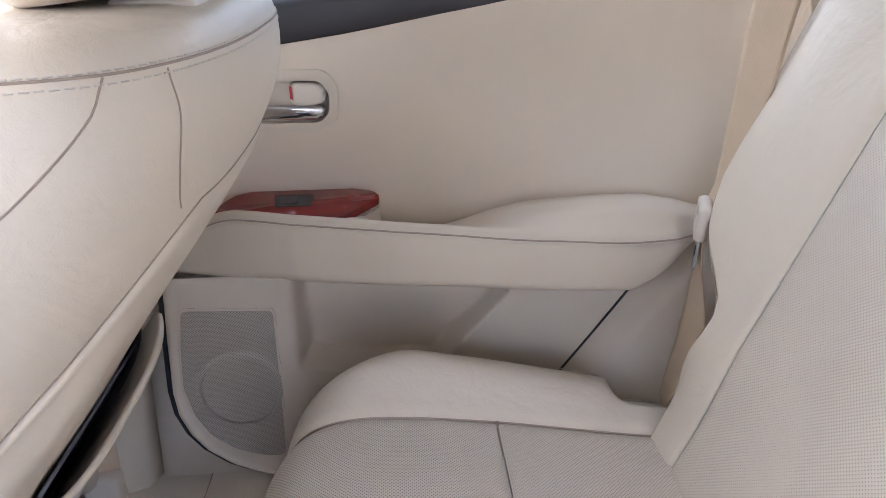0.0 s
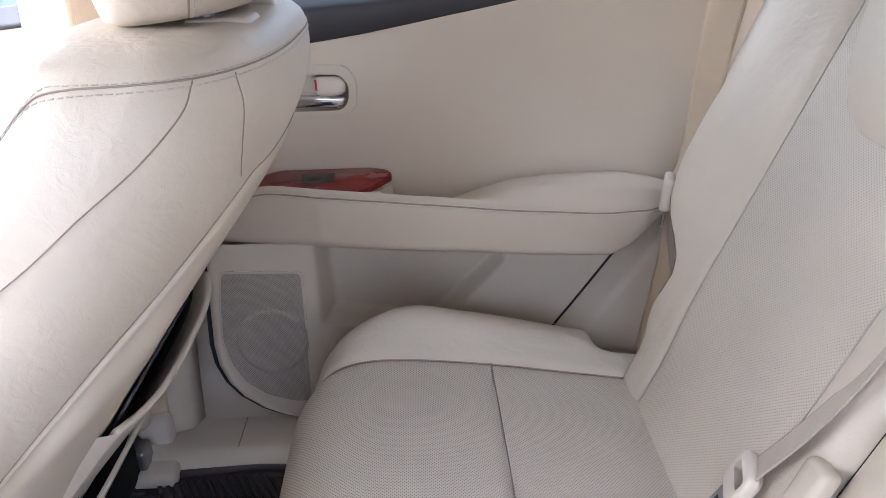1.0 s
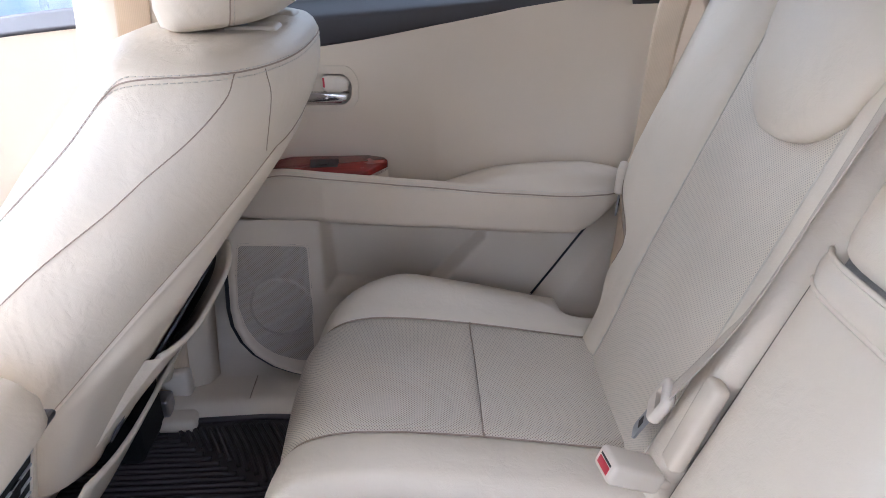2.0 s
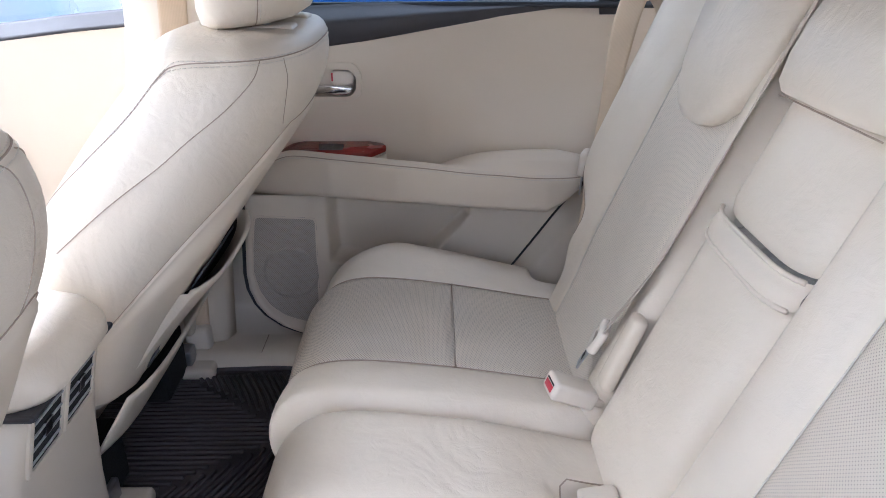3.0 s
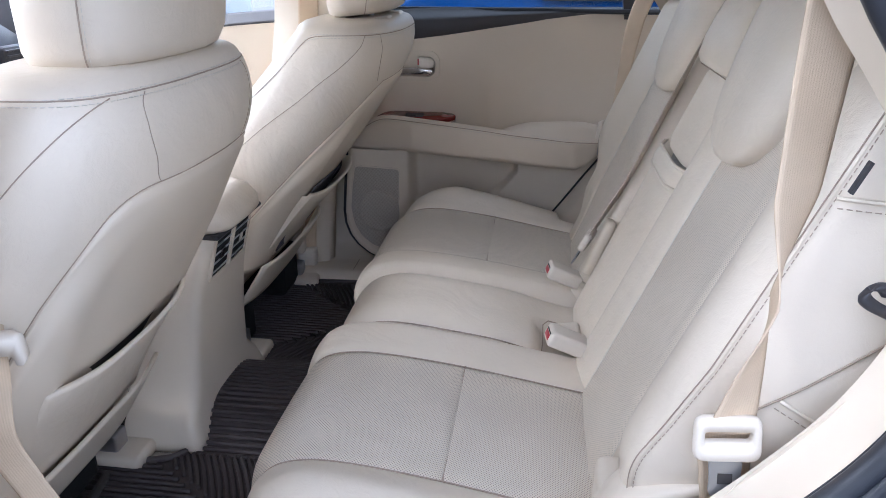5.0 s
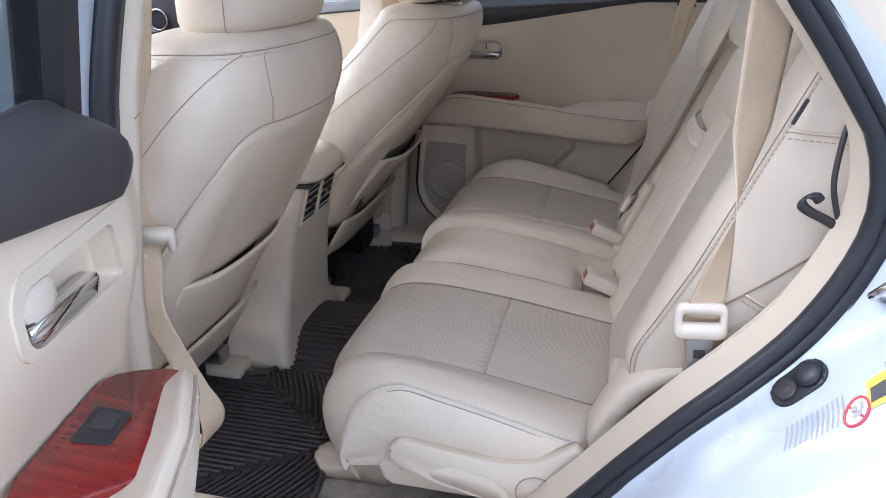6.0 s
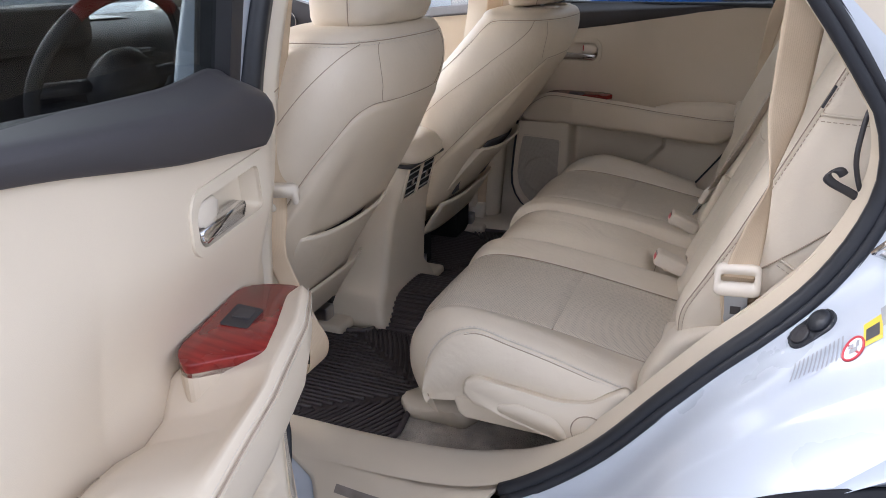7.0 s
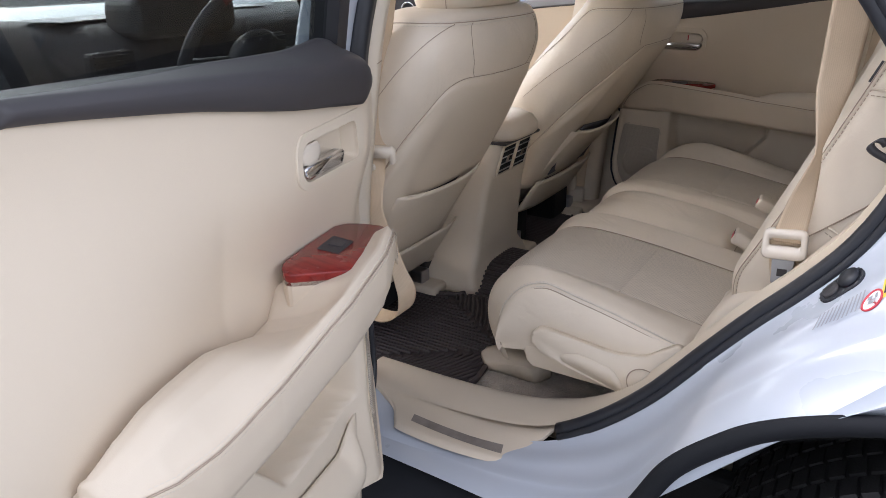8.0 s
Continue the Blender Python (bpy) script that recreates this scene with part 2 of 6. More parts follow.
def spline(points, n):
    """n + 1 places along a smooth curve through the points, evenly spaced."""
    p = np.array(points, dtype=float)
    q = np.vstack([2 * p[0] - p[1], p, 2 * p[-1] - p[-2]])
    out = []
    for i in range(1, len(q) - 2):
        for t in np.linspace(0, 1, 24, endpoint=False):
            a, b, c, d = q[i - 1], q[i], q[i + 1], q[i + 2]
            out.append(0.5 * (2 * b + (c - a) * t + (2 * a - 5 * b + 4 * c - d) * t * t + (3 * b - a - 3 * c + d) * t ** 3))
    out.append(p[-1])
    out = np.array(out)
    s = np.concatenate([[0], np.cumsum(np.linalg.norm(np.diff(out, axis=0), axis=1))])
    g = np.linspace(0, s[-1], n + 1)
    return np.stack([np.interp(g, s, out[:, k]) for k in range(out.shape[1])], axis=1)


def line(x, xs, ys):
    return float(np.interp(x, xs, ys))


def tube_data(pts, r, sides=6, closed=False):
    pts = [Vector(p) for p in pts]
    n = len(pts)
    V, F, s = [], [], None
    for i, p in enumerate(pts):
        a = pts[(i - 1) % n] if closed or i else pts[0]
        b = pts[(i + 1) % n] if closed or i < n - 1 else pts[-1]
        d = (b - a).normalized()
        if s is None:
            s = d.cross(Vector((0, 0, 1)) if abs(d.z) < 0.9 else Vector((1, 0, 0)))
        s = (s - d * s.dot(d)).normalized()
        t = s.cross(d)
        for k in range(sides):
            an = 2 * math.pi * k / sides
            V.append(p + r * (math.cos(an) * s + math.sin(an) * t))
    for i in range(n if closed else n - 1):
        j = (i + 1) % n
        F += [(i * sides + k, i * sides + (k + 1) % sides, j * sides + (k + 1) % sides, j * sides + k) for k in range(sides)]
    if not closed:
        F.append(tuple(reversed(range(sides))))
        F.append(tuple(range((n - 1) * sides, n * sides)))
    return V, F


def tube(name, pts, r, mat, parent=None, label="", sides=6, closed=False):
    V, F = tube_data(pts, r, sides, closed)
    return mesh_object(name, V, F, mat, parent, label)


def stitches(name, pts, parent, mat=None, r=0.0005, dash=0.0042, gap=0.0022):
    """A row of short threads along a curve."""
    p = np.array([tuple(q) for q in pts], dtype=float)
    s = np.concatenate([[0], np.cumsum(np.linalg.norm(np.diff(p, axis=0), axis=1))])
    V, F, at = [], [], 0.0
    while at + dash < s[-1]:
        g = [at, at + dash]
        q = [[np.interp(v, s, p[:, k]) for k in range(3)] for v in g]
        v, f = tube_data(q, r, 4)
        F += [tuple(len(V) + i for i in face) for face in f]
        V += v
        at += dash + gap
    return mesh_object(name, V, F, mat or THREAD, parent, "", False)


def box_bm(x0, x1, y0, y1, z0, z1, bevel=0.004, seg=2):
    bm = bmesh.new()
    bmesh.ops.create_cube(bm, size=1)
    for v in bm.verts:
        v.co = ((x0 + x1) / 2 + v.co.x * (x1 - x0), (y0 + y1) / 2 + v.co.y * (y1 - y0), (z0 + z1) / 2 + v.co.z * (z1 - z0))
    if bevel:
        bmesh.ops.bevel(bm, geom=bm.edges[:], offset=bevel, segments=seg, affect="EDGES", profile=0.5)
    return bm


def box(name, x0, x1, y0, y1, z0, z1, mat, parent=None, label="", bevel=0.004, seg=2, smooth=False):
    return part(name, box_bm(x0, x1, y0, y1, z0, z1, bevel, seg), mat, parent, label, smooth)


def prism_bm(poly, place, depth, bevel=0.003, seg=2):
    """A plate: poly in 2D, place(a, b, h) gives its point at height h, from 0 to depth."""
    bm = bmesh.new()
    lo = [bm.verts.new(place(a, b, 0)) for a, b in poly]
    hi = [bm.verts.new(place(a, b, depth)) for a, b in poly]
    bm.faces.new(lo[::-1])
    top = bm.faces.new(hi)
    n = len(poly)
    for i in range(n):
        bm.faces.new((lo[i], lo[(i + 1) % n], hi[(i + 1) % n], hi[i]))
    if bevel:
        bmesh.ops.bevel(bm, geom=list(top.edges), offset=bevel, segments=seg, affect="EDGES", profile=0.5)
    return bm


def rounded(poly, r, n=5):
    """Rounds the corners of a 2D outline."""
    out = []
    k = len(poly)
    for i in range(k):
        p, a, b = Vector(poly[i]), Vector(poly[i - 1]), Vector(poly[(i + 1) % k])
        ra = min(r, (a - p).length * 0.45, (b - p).length * 0.45)
        s, e = p + (a - p).normalized() * ra, p + (b - p).normalized() * ra
        for j in range(n + 1):
            t = j / n
            q = (1 - t) ** 2 * s + 2 * t * (1 - t) * p + t * t * e
            out.append((q.x, q.y))
    return out


def loft(name, rings, mat, parent=None, label="", caps=True):
    """Skins closed rings of equal length."""
    n = len(rings[0])
    V = [p for r in rings for p in r]
    F = [(i * n + k, i * n + (k + 1) % n, (i + 1) * n + (k + 1) % n, (i + 1) * n + k) for i in range(len(rings) - 1) for k in range(n)]
    if caps:
        F.append(tuple(reversed(range(n))))
        F.append(tuple(range((len(rings) - 1) * n, len(rings) * n)))
    return mesh_object(name, V, F, mat, parent, label)


def superring(n, a, b, power, place):
    """A closed rounded-square ring; place(p, q) puts its plane in space."""
    out = []
    for k in range(n):
        t = 2 * math.pi * k / n
        c, s = math.cos(t), math.sin(t)
        out.append(place(a * math.copysign(abs(c) ** (2 / power), c), b * math.copysign(abs(s) ** (2 / power), s)))
    return out


def ribbon(name, centre, across, width, mat, parent=None, label="", thick=0.0014, n=60):
    """A strap: its middle line and the way across it at matching knots; width may be a list."""
    c = spline(centre, n)
    at = np.concatenate([[0], np.cumsum(np.linalg.norm(np.diff(np.array(centre, dtype=float), axis=0), axis=1))])
    at, g = at / at[-1], np.linspace(0, 1, n + 1)
    a = np.stack([np.interp(g, at, np.array(across, dtype=float)[:, k]) for k in range(3)], axis=1)
    ws = np.interp(g, at, width) if hasattr(width, "__len__") else np.full(n + 1, width)
    a = a / np.linalg.norm(a, axis=1, keepdims=True)

    def f(u, v):
        i = min(int(round(u * n)), n)
        return c[i] + a[i] * (v - 0.5) * ws[i]
    ob = patch(name, f, n, 8, mat, parent, label, thick)
    uv = ob.data.uv_layers[0].data
    for d in uv:
        d.uv = (d.uv[1], d.uv[0])
    return ob


def lathe(name, prof, place, mat, parent=None, label="", n=28):
    rings = [[place(r * math.cos(2 * math.pi * k / n), r * math.sin(2 * math.pi * k / n), h) for k in range(n)] for r, h in prof]
    return loft(name, rings, mat, parent, label)


def inside(x, y, poly):
    hit = False
    for i in range(len(poly)):
        (x0, y0), (x1, y1) = poly[i - 1], poly[i]
        if (y0 > y) != (y1 > y) and x < (x1 - x0) * (y - y0) / (y1 - y0) + x0:
            hit = not hit
    return hit


# ---------------------------------------------------------------- ground and surroundings
def sheet(name, x0, x1, y0, y1, z, mat, parent=None, n=2):
    return patch(name, lambda u, v: (x0 + (x1 - x0) * u, y0 + (y1 - y0) * v, z), n, n, mat, parent)


ground = tagged(sheet("ground", -400, 400, -400, 400, 0.0, ASPHALT, None, 8), "dark grey worn asphalt of a car park", "ground", "", "structure")

# ---------------------------------------------------------------- car shell
car = tagged(thing("car_body", "", ""), "white painted car body with a beige cabin", "car")


# rear door opening on the near side: the inner trim edge, the seal and the jamb follow one curve
OPEN_X = [-0.36, -0.20, -0.06, 0.036, 0.115, 0.193, 0.262, 0.316, 0.364, 0.407, 0.437, 0.448, 0.438, 0.420, 0.392, 0.360, 0.27, 0.08, -0.20]
OPEN_Z = [0.488, 0.490, 0.500, 0.524, 0.574, 0.648, 0.736, 0.803, 0.858, 0.916, 0.980, 1.035, 1.088, 1.118, 1.158, 1.200, 1.31, 1.40, 1.43]
OPENING = spline(list(zip(OPEN_X, OPEN_Z)), 160)
tang = np.gradient(OPENING, axis=0)
tang /= np.linalg.norm(tang, axis=1, keepdims=True)
OUTWARD = np.stack([tang[:, 1], -tang[:, 0]], axis=1)


def around(i, off, y, side=-1):
    """A point off metres outside the door opening's curve, at its i-th step."""
    return (OPENING[i][0] + OUTWARD[i][0] * off, side * abs(y), OPENING[i][1] + OUTWARD[i][1] * off)


def strip(name, offs, mat, label="", i0=0, i1=160, side=-1, parent=None):
    prof = spline(offs, 10)

    def f(u, v):
        i = i0 + int(round(u * (i1 - i0)))
        o = prof[int(round(v * 10))]
        return around(i, o[0], o[1], side)
    return patch(name, f, i1 - i0, 10, mat, parent or car, label)


def seal_bulb(name, off, y, r, i0, i1, side=-1):
    return tube(name, [around(i, off, y, side) for i in range(i0, i1 + 1, 2)], r, SEAL, car, "black rubber door seal", 10)


for side in (-1,):
    low, high = spline([(0.044, 0.548), (0.010, 0.551), (-0.002, 0.560), (-0.003, 0.60), (0.0, 0.648)], 14), spline([(-0.006, 0.594), (-0.004, 0.604), (-0.002, 0.618), (-0.001, 0.634), (0.0, 0.648)], 14)

    def lip(u, v):
        i = int(round(u * 160))
        k = min(max((i - 34) / 16, 0), 1)
        o = low[int(round(v * 14))] * (1 - k) + high[int(round(v * 14))] * k
        return around(i, o[0], o[1], side)
    patch("opening_trim", lip, 160, 14, PLASTIC, car, "beige plastic trim round the door opening")
    strip("seal_flange", [(-0.001, 0.646), (0.002, 0.656), (0.006, 0.664), (0.011, 0.670), (0.017, 0.673)], SEAL, "", 38, 160, side)
    seal_bulb("door_seal", 0.004, 0.658, 0.0105, 36, 160, side)
    seal_bulb("door_seal", 0.013, 0.667, 0.0065, 36, 160, side)

# painted jamb from the seal out to the wheel arch lip
LIP = spline([(-0.36, -0.785, 0.470), (-0.10, -0.79, 0.470), (0.07, -0.805, 0.480), (0.16, -0.835, 0.515), (0.215, -0.855, 0.570), (0.248, -0.865, 0.640), (0.280, -0.87, 0.705),
              (0.325, -0.87, 0.754), (0.37, -0.87, 0.789), (0.44, -0.872, 0.822), (0.52, -0.875, 0.845), (0.62, -0.875, 0.856), (0.75, -0.875, 0.85)], 120)
STEPS = [(0.0, 0.0), (0.10, 0.01), (0.22, 0.05), (0.34, 0.13), (0.42, 0.30), (0.47, 0.36), (0.60, 0.46), (0.68, 0.62), (0.74, 0.67), (0.86, 0.85), (1.0, 1.0)]
jamb_curve = spline(STEPS, 60)


def jamb_point(u, v, flip=1):
    i = 6 + u * 104
    k = int(i)
    q = min(k + 1, 160)
    a = np.array(around(k, 0.014, 0.672)) * (1 - i + k) + np.array(around(q, 0.014, 0.672)) * (i - k)
    j = min(u, 1.0) * 120
    b = LIP[int(j)] * (1 - j + int(j)) + LIP[min(int(j) + 1, 120)] * (j - int(j))
    s = np.interp(v, jamb_curve[:, 0], jamb_curve[:, 1])
    p = a + (b - a) * v
    p[1] = a[1] + (b[1] - a[1]) * s
    return (p[0], p[1] * flip, p[2])


patch("door_jamb", jamb_point, 120, 60, PAINT, car, "white painted door jamb with pressed ridges")
patch("upper_jamb", lambda u, v: around(110 + int(round(u * 50)), 0.014 + 0.13 * v, 0.672 + 0.12 * v ** 1.6), 50, 12, PAINT, car, "white painted pillar jamb")
patch("quarter_panel", lambda u, v: (lambda a, b: tuple(a + (b - a) * v + np.array((0, -0.018 * math.sin(v * math.pi), 0))))(
    LIP[60 + int(round(u * 60))], np.array((0.62 + 0.5 * u, -0.86, 1.05 - 0.05 * u))), 60, 16, PAINT, car, "white painted quarter panel")
patch("arch_cladding", lambda u, v: (lambda p: (p[0] + 0.012 * v, p[1] - 0.006 * math.sin(v * math.pi) - 0.004, p[2] - 0.011 * v))(LIP[48 + int(round(u * 72))]), 72, 8, CLAD, car, "matt black wheel arch cladding", 0.006)
patch("wheel_liner", lambda u, v: (lambda p: (p[0] + 0.020, p[1] + 0.30 * v, p[2] - 0.02))(LIP[48 + int(round(u * 72))]), 72, 6, WELL, car, "black wheel arch liner")
box("wheel_liner", 0.32, 1.1, -0.650, -0.612, 0.15, 0.80, WELL, car, "black wheel arch liner", 0.01)
box("wheel_liner", 0.14, 0.36, -0.690, -0.652, 0.15, 0.56, WELL, car, "black wheel arch liner", 0.01)


def wheel(cx, cy, cz):
    w = thing("wheel", "", "")
    w.parent = car
    w["label"] = "black road tyre on a dark rim"
    place = lambda a, b, h: (cx + a, cy + h, cz + b)
    lathe("tyre", [(0.235, -0.10), (0.30, -0.118), (0.345, -0.112), (0.368, -0.095), (0.376, -0.06), (0.378, 0.0), (0.376, 0.06), (0.366, 0.10), (0.30, 0.118), (0.235, 0.10)], place, TYRE, w, "", 64)
    lathe("rim", [(0.02, -0.075), (0.10, -0.07), (0.2, -0.085), (0.235, -0.10)], place, STEEL, w, "", 40)
    bm = bmesh.new()
    for k in range(110):
        for j in range(5):
            a = 2 * math.pi * (k + 0.3 * (j % 2)) / 110
            y0 = -0.092 + 0.0385 * j
            q = box_bm(-0.0082, 0.0082, y0, y0 + 0.032, 0.372, 0.380, 0.0)
            bmesh.ops.rotate(q, verts=q.verts, cent=(0, 0, 0), matrix=Matrix.Rotation(a, 3, "Y"))
            me = bpy.data.meshes.new("t")
            q.to_mesh(me)
            q.free()
            bm.from_mesh(me)
            bpy.data.meshes.remove(me)
    for v in bm.verts:
        v.co += Vector((cx, cy, cz))
    part("tread", bm, TYRE, w)


wheel(0.66, -0.725, 0.375)
wheel(-2.1, -0.765, 0.375)
wheel(-2.1, 0.765, 0.375)
wheel(0.66, 0.725, 0.375)

# sill with its scuff plate
for sd in (-1, 1):
    prof = spline([(0.64, 0.481), (0.66, 0.482), (0.70, 0.480), (0.745, 0.474), (0.765, 0.462)], 12)
    patch("sill", lambda u, v: (-0.40 + 0.52 * u, sd * prof[int(round(v * 12))][0], prof[int(round(v * 12))][1]), 20, 12, PAINT, car, "white painted door sill")
    clad = spline([(0.765, 0.462), (0.80, 0.440), (0.83, 0.40), (0.84, 0.32), (0.81, 0.22), (0.74, 0.20)], 12)
    patch("rocker_cladding", lambda u, v: (-1.3 + 1.52 * u, sd * clad[int(round(v * 12))][0], clad[int(round(v * 12))][1]), 30, 12, CLAD, car, "matt black rocker cladding")
    if sd < 0:
        continue
    inner = spline([(0.548, 0.448), (0.556, 0.466), (0.572, 0.480), (0.60, 0.4835), (0.645, 0.4835)], 12)
    patch("sill_trim", lambda u, v: (-0.62 + 0.74 * u, sd * (inner[int(round(v * 12))][0] - 0.016 * max(0, (u - 0.80) / 0.2) ** 2 * (1 - v)), inner[int(round(v * 12))][1] + 0.05 * max(0, (u - 0.88) / 0.12) ** 1.5 * v), 50, 12, PLASTIC, car, "beige plastic sill trim")
    patch("sill_lining", lambda u, v: (-0.62 + 0.80 * u, 0.737 - 0.092 * (1 - v) ** 30, 0.4835 + 0.32 * v), 30, 60, PLASTIC, car, "beige lining beside the closed door")
EDGE_X = [-0.42, -0.335, -0.268, -0.240, -0.215, -0.195, -0.10, -0.012, 0.004, 0.026, 0.042, 0.050]
EDGE_Y = [0.630, 0.640, 0.672, 0.690, 0.722, 0.735, 0.738, 0.726, 0.712, 0.682, 0.662, 0.646]
edge_curve = spline(list(zip(EDGE_X, EDGE_Y)), 120)


def plate_z(x, y, h):
    zo = line(x, OPENING[:60, 0], OPENING[:60, 1])
    return (x, y, 0.4835 + h + max(0, zo - 0.4975) * smooth_step((y + 0.72) / 0.075))


def smooth_step(t):
    t = min(max(t, 0), 1)
    return t * t * (3 - 2 * t)


def plate_point(u, v):
    x, yo = edge_curve[int(round(u * 120))]
    roll = 0.006 * max(0, (v - 0.9) / 0.1) ** 2
    return plate_z(x, -(0.625 + (yo - 0.625) * v), 0.0050 - roll)


sp = patch("scuff_plate", plate_point, 120, 30, PLASTIC, car, "beige plastic sill scuff plate, scratched")
patch("scuff_insert", lambda u, v: plate_z(-0.194 + 0.176 * u + 0.006 * v, -0.690 - 0.019 * v - 0.004 * math.sin(u * math.pi), 0.0058), 30, 4, material("worn_grey_insert", (0.22, 0.19, 0.17), 0.5, var=0.2, scale=40, bump=0.1), sp, "grey-brown worn insert")
for sd, x in ((1, -0.300),):
    tube("trim_joint", [(x, sd * yy, 0.4838 + (0.012 if sd < 0 else 0) * (0.66 - yy) / 0.1) for yy in np.linspace(0.575, 0.645, 6)], 0.0009, STITCH, car)


# B pillars with trim, seal and painted flange
for sd in (-1, 1):
    deep = 0.18 if sd > 0 else 0.098

    def pillar(offsets, name, mat, label):
        rings = []
        for z in np.linspace(0.46, 1.46, 26):
            xr = line(z, [0.46, 0.60, 0.87, 0.98, 1.10, 1.21, 1.46], [-0.335, -0.325, -0.303, -0.284, -0.264, -0.248, -0.22]) - (0.036 if sd > 0 else 0)
            lean = 0.10 * max(0, (z - 1.1) / 0.36) ** 1.3
            tuck = 0.022 * smooth_step((1.0 - z) / 0.12) if sd < 0 and mat is not PLASTIC else 0.0
            rings.append([(xr + a - tuck, sd * (b - lean), z) for a, b in offsets])
        return loft(name, rings, mat, car, label)
    pillar([(0.0, 0.652), (-0.012, 0.625), (-0.035, 0.615), (-deep + 0.008, 0.612), (-deep - 0.002, 0.66), (-0.035, 0.668)], "pillar_trim", PLASTIC, "beige plastic centre pillar trim")
    pillar([(-0.012, 0.660), (-0.008, 0.676), (-0.020, 0.690), (-0.036, 0.686), (-0.034, 0.662)] if sd < 0 else [(-0.030, 0.664), (-0.026, 0.682), (-0.040, 0.696), (-0.056, 0.690), (-0.052, 0.668)], "pillar_seal", SEAL, "black rubber pillar seal")
    pillar([(-0.030, 0.672), (-0.024, 0.700), (-0.030, 0.735), (-0.060, 0.765), (-0.068, 0.765), (-0.068, 0.665)] if sd < 0 else [(-0.050, 0.672), (-0.052, 0.700), (-0.075, 0.76), (-0.085, 0.78), (-deep, 0.78), (-deep, 0.665)], "pillar_panel", PAINT if sd < 0 else PLASTIC, "white painted centre pillar" if sd < 0 else "beige pillar lining")
tube("trim_joint", [(-0.2665, -0.6525, 1.08), (-0.278, -0.627, 1.081), (-0.300, -0.6150, 1.082)], 0.0008, STITCH, car)

# floor, tunnel and seat riser
floor_ob = thing("floor", "beige carpeted cabin floor", "floor", "", "structure")


def floor_z(x, y):
    hump = 0.055 * math.exp(-(y / 0.11) ** 4)
    back = 0.10 / (1 + math.exp(-(x - 0.13) / 0.022))
    side = 0.006 * max(0, (abs(y) - 0.52) / 0.06)
    return 0.448 + hump * (1 - min(1, max(0, (x + 0.05) / 0.2))) + back + side


patch("carpet", lambda u, v: (lambda x, y: (x, y, floor_z(x, y)))(-1.5 + 2.1 * u, -0.585 + 1.17 * v), 150, 80, CARPET, floor_ob, "beige loop carpet")
box("underbody", -2.6, 1.4, -0.74, 0.74, 0.24, 0.40, WELL, car, "black underbody", 0.02)

# lower trim behind each rear door opening
for sd in (-1, 1):
    CZ = [0.45, 0.55, 0.614, 0.679, 0.74, 0.792, 0.859, 0.95, 1.05, 1.12]
    CX = [0.065, 0.140, 0.187, 0.234, 0.277, 0.316, 0.367, 0.430, 0.478, 0.495] if sd > 0 else [0.06, 0.125, 0.173, 0.222, 0.258, 0.304, 0.355, 0.425, 0.470, 0.48]
    patch("wheelhouse_trim", lambda u, v: (lambda z: (line(z, CZ, CX) + (0.005 if sd > 0 else 0) + 0.34 * u, sd * (0.664 - 0.034 * min(1, u * 10) ** 0.8 - 0.050 * min(1, u * 2.2) ** 1.3 if sd > 0 else 0.600 - 0.01 * u), z))(0.47 + 0.66 * v), 40, 50, PLASTIC, car, "beige moulded wheelhouse trim")
    if sd > 0:
        patch("trim_gap", lambda u, v: (lambda z: (line(z, CZ, CX) - 0.02 + 0.05 * u, 0.672, z))(0.47 + 0.42 * v), 4, 50, GAP, car, "dark gap behind the door edge")
        patch("pillar_lining", lambda u, v: (lambda z: (line(z, CZ, CX) - 0.03 + 0.14 * u, 0.716 - 0.05 * u, z))(0.85 + 0.30 * v), 6, 20, PLASTIC, car, "beige lining behind the door edge")

# ---------------------------------------------------------------- roof, glass and the ends of the car


def roof_point(u, v, dz=0.0):
    x = -1.15 + 2.3 * u
    w = 0.60 - 0.04 * abs(2 * u - 1) ** 3
    y = w * (2 * v - 1)
    return (x, y, 1.50 + dz - 0.07 * (2 * u - 1) ** 2 - 0.06 * (2 * v - 1) ** 4)


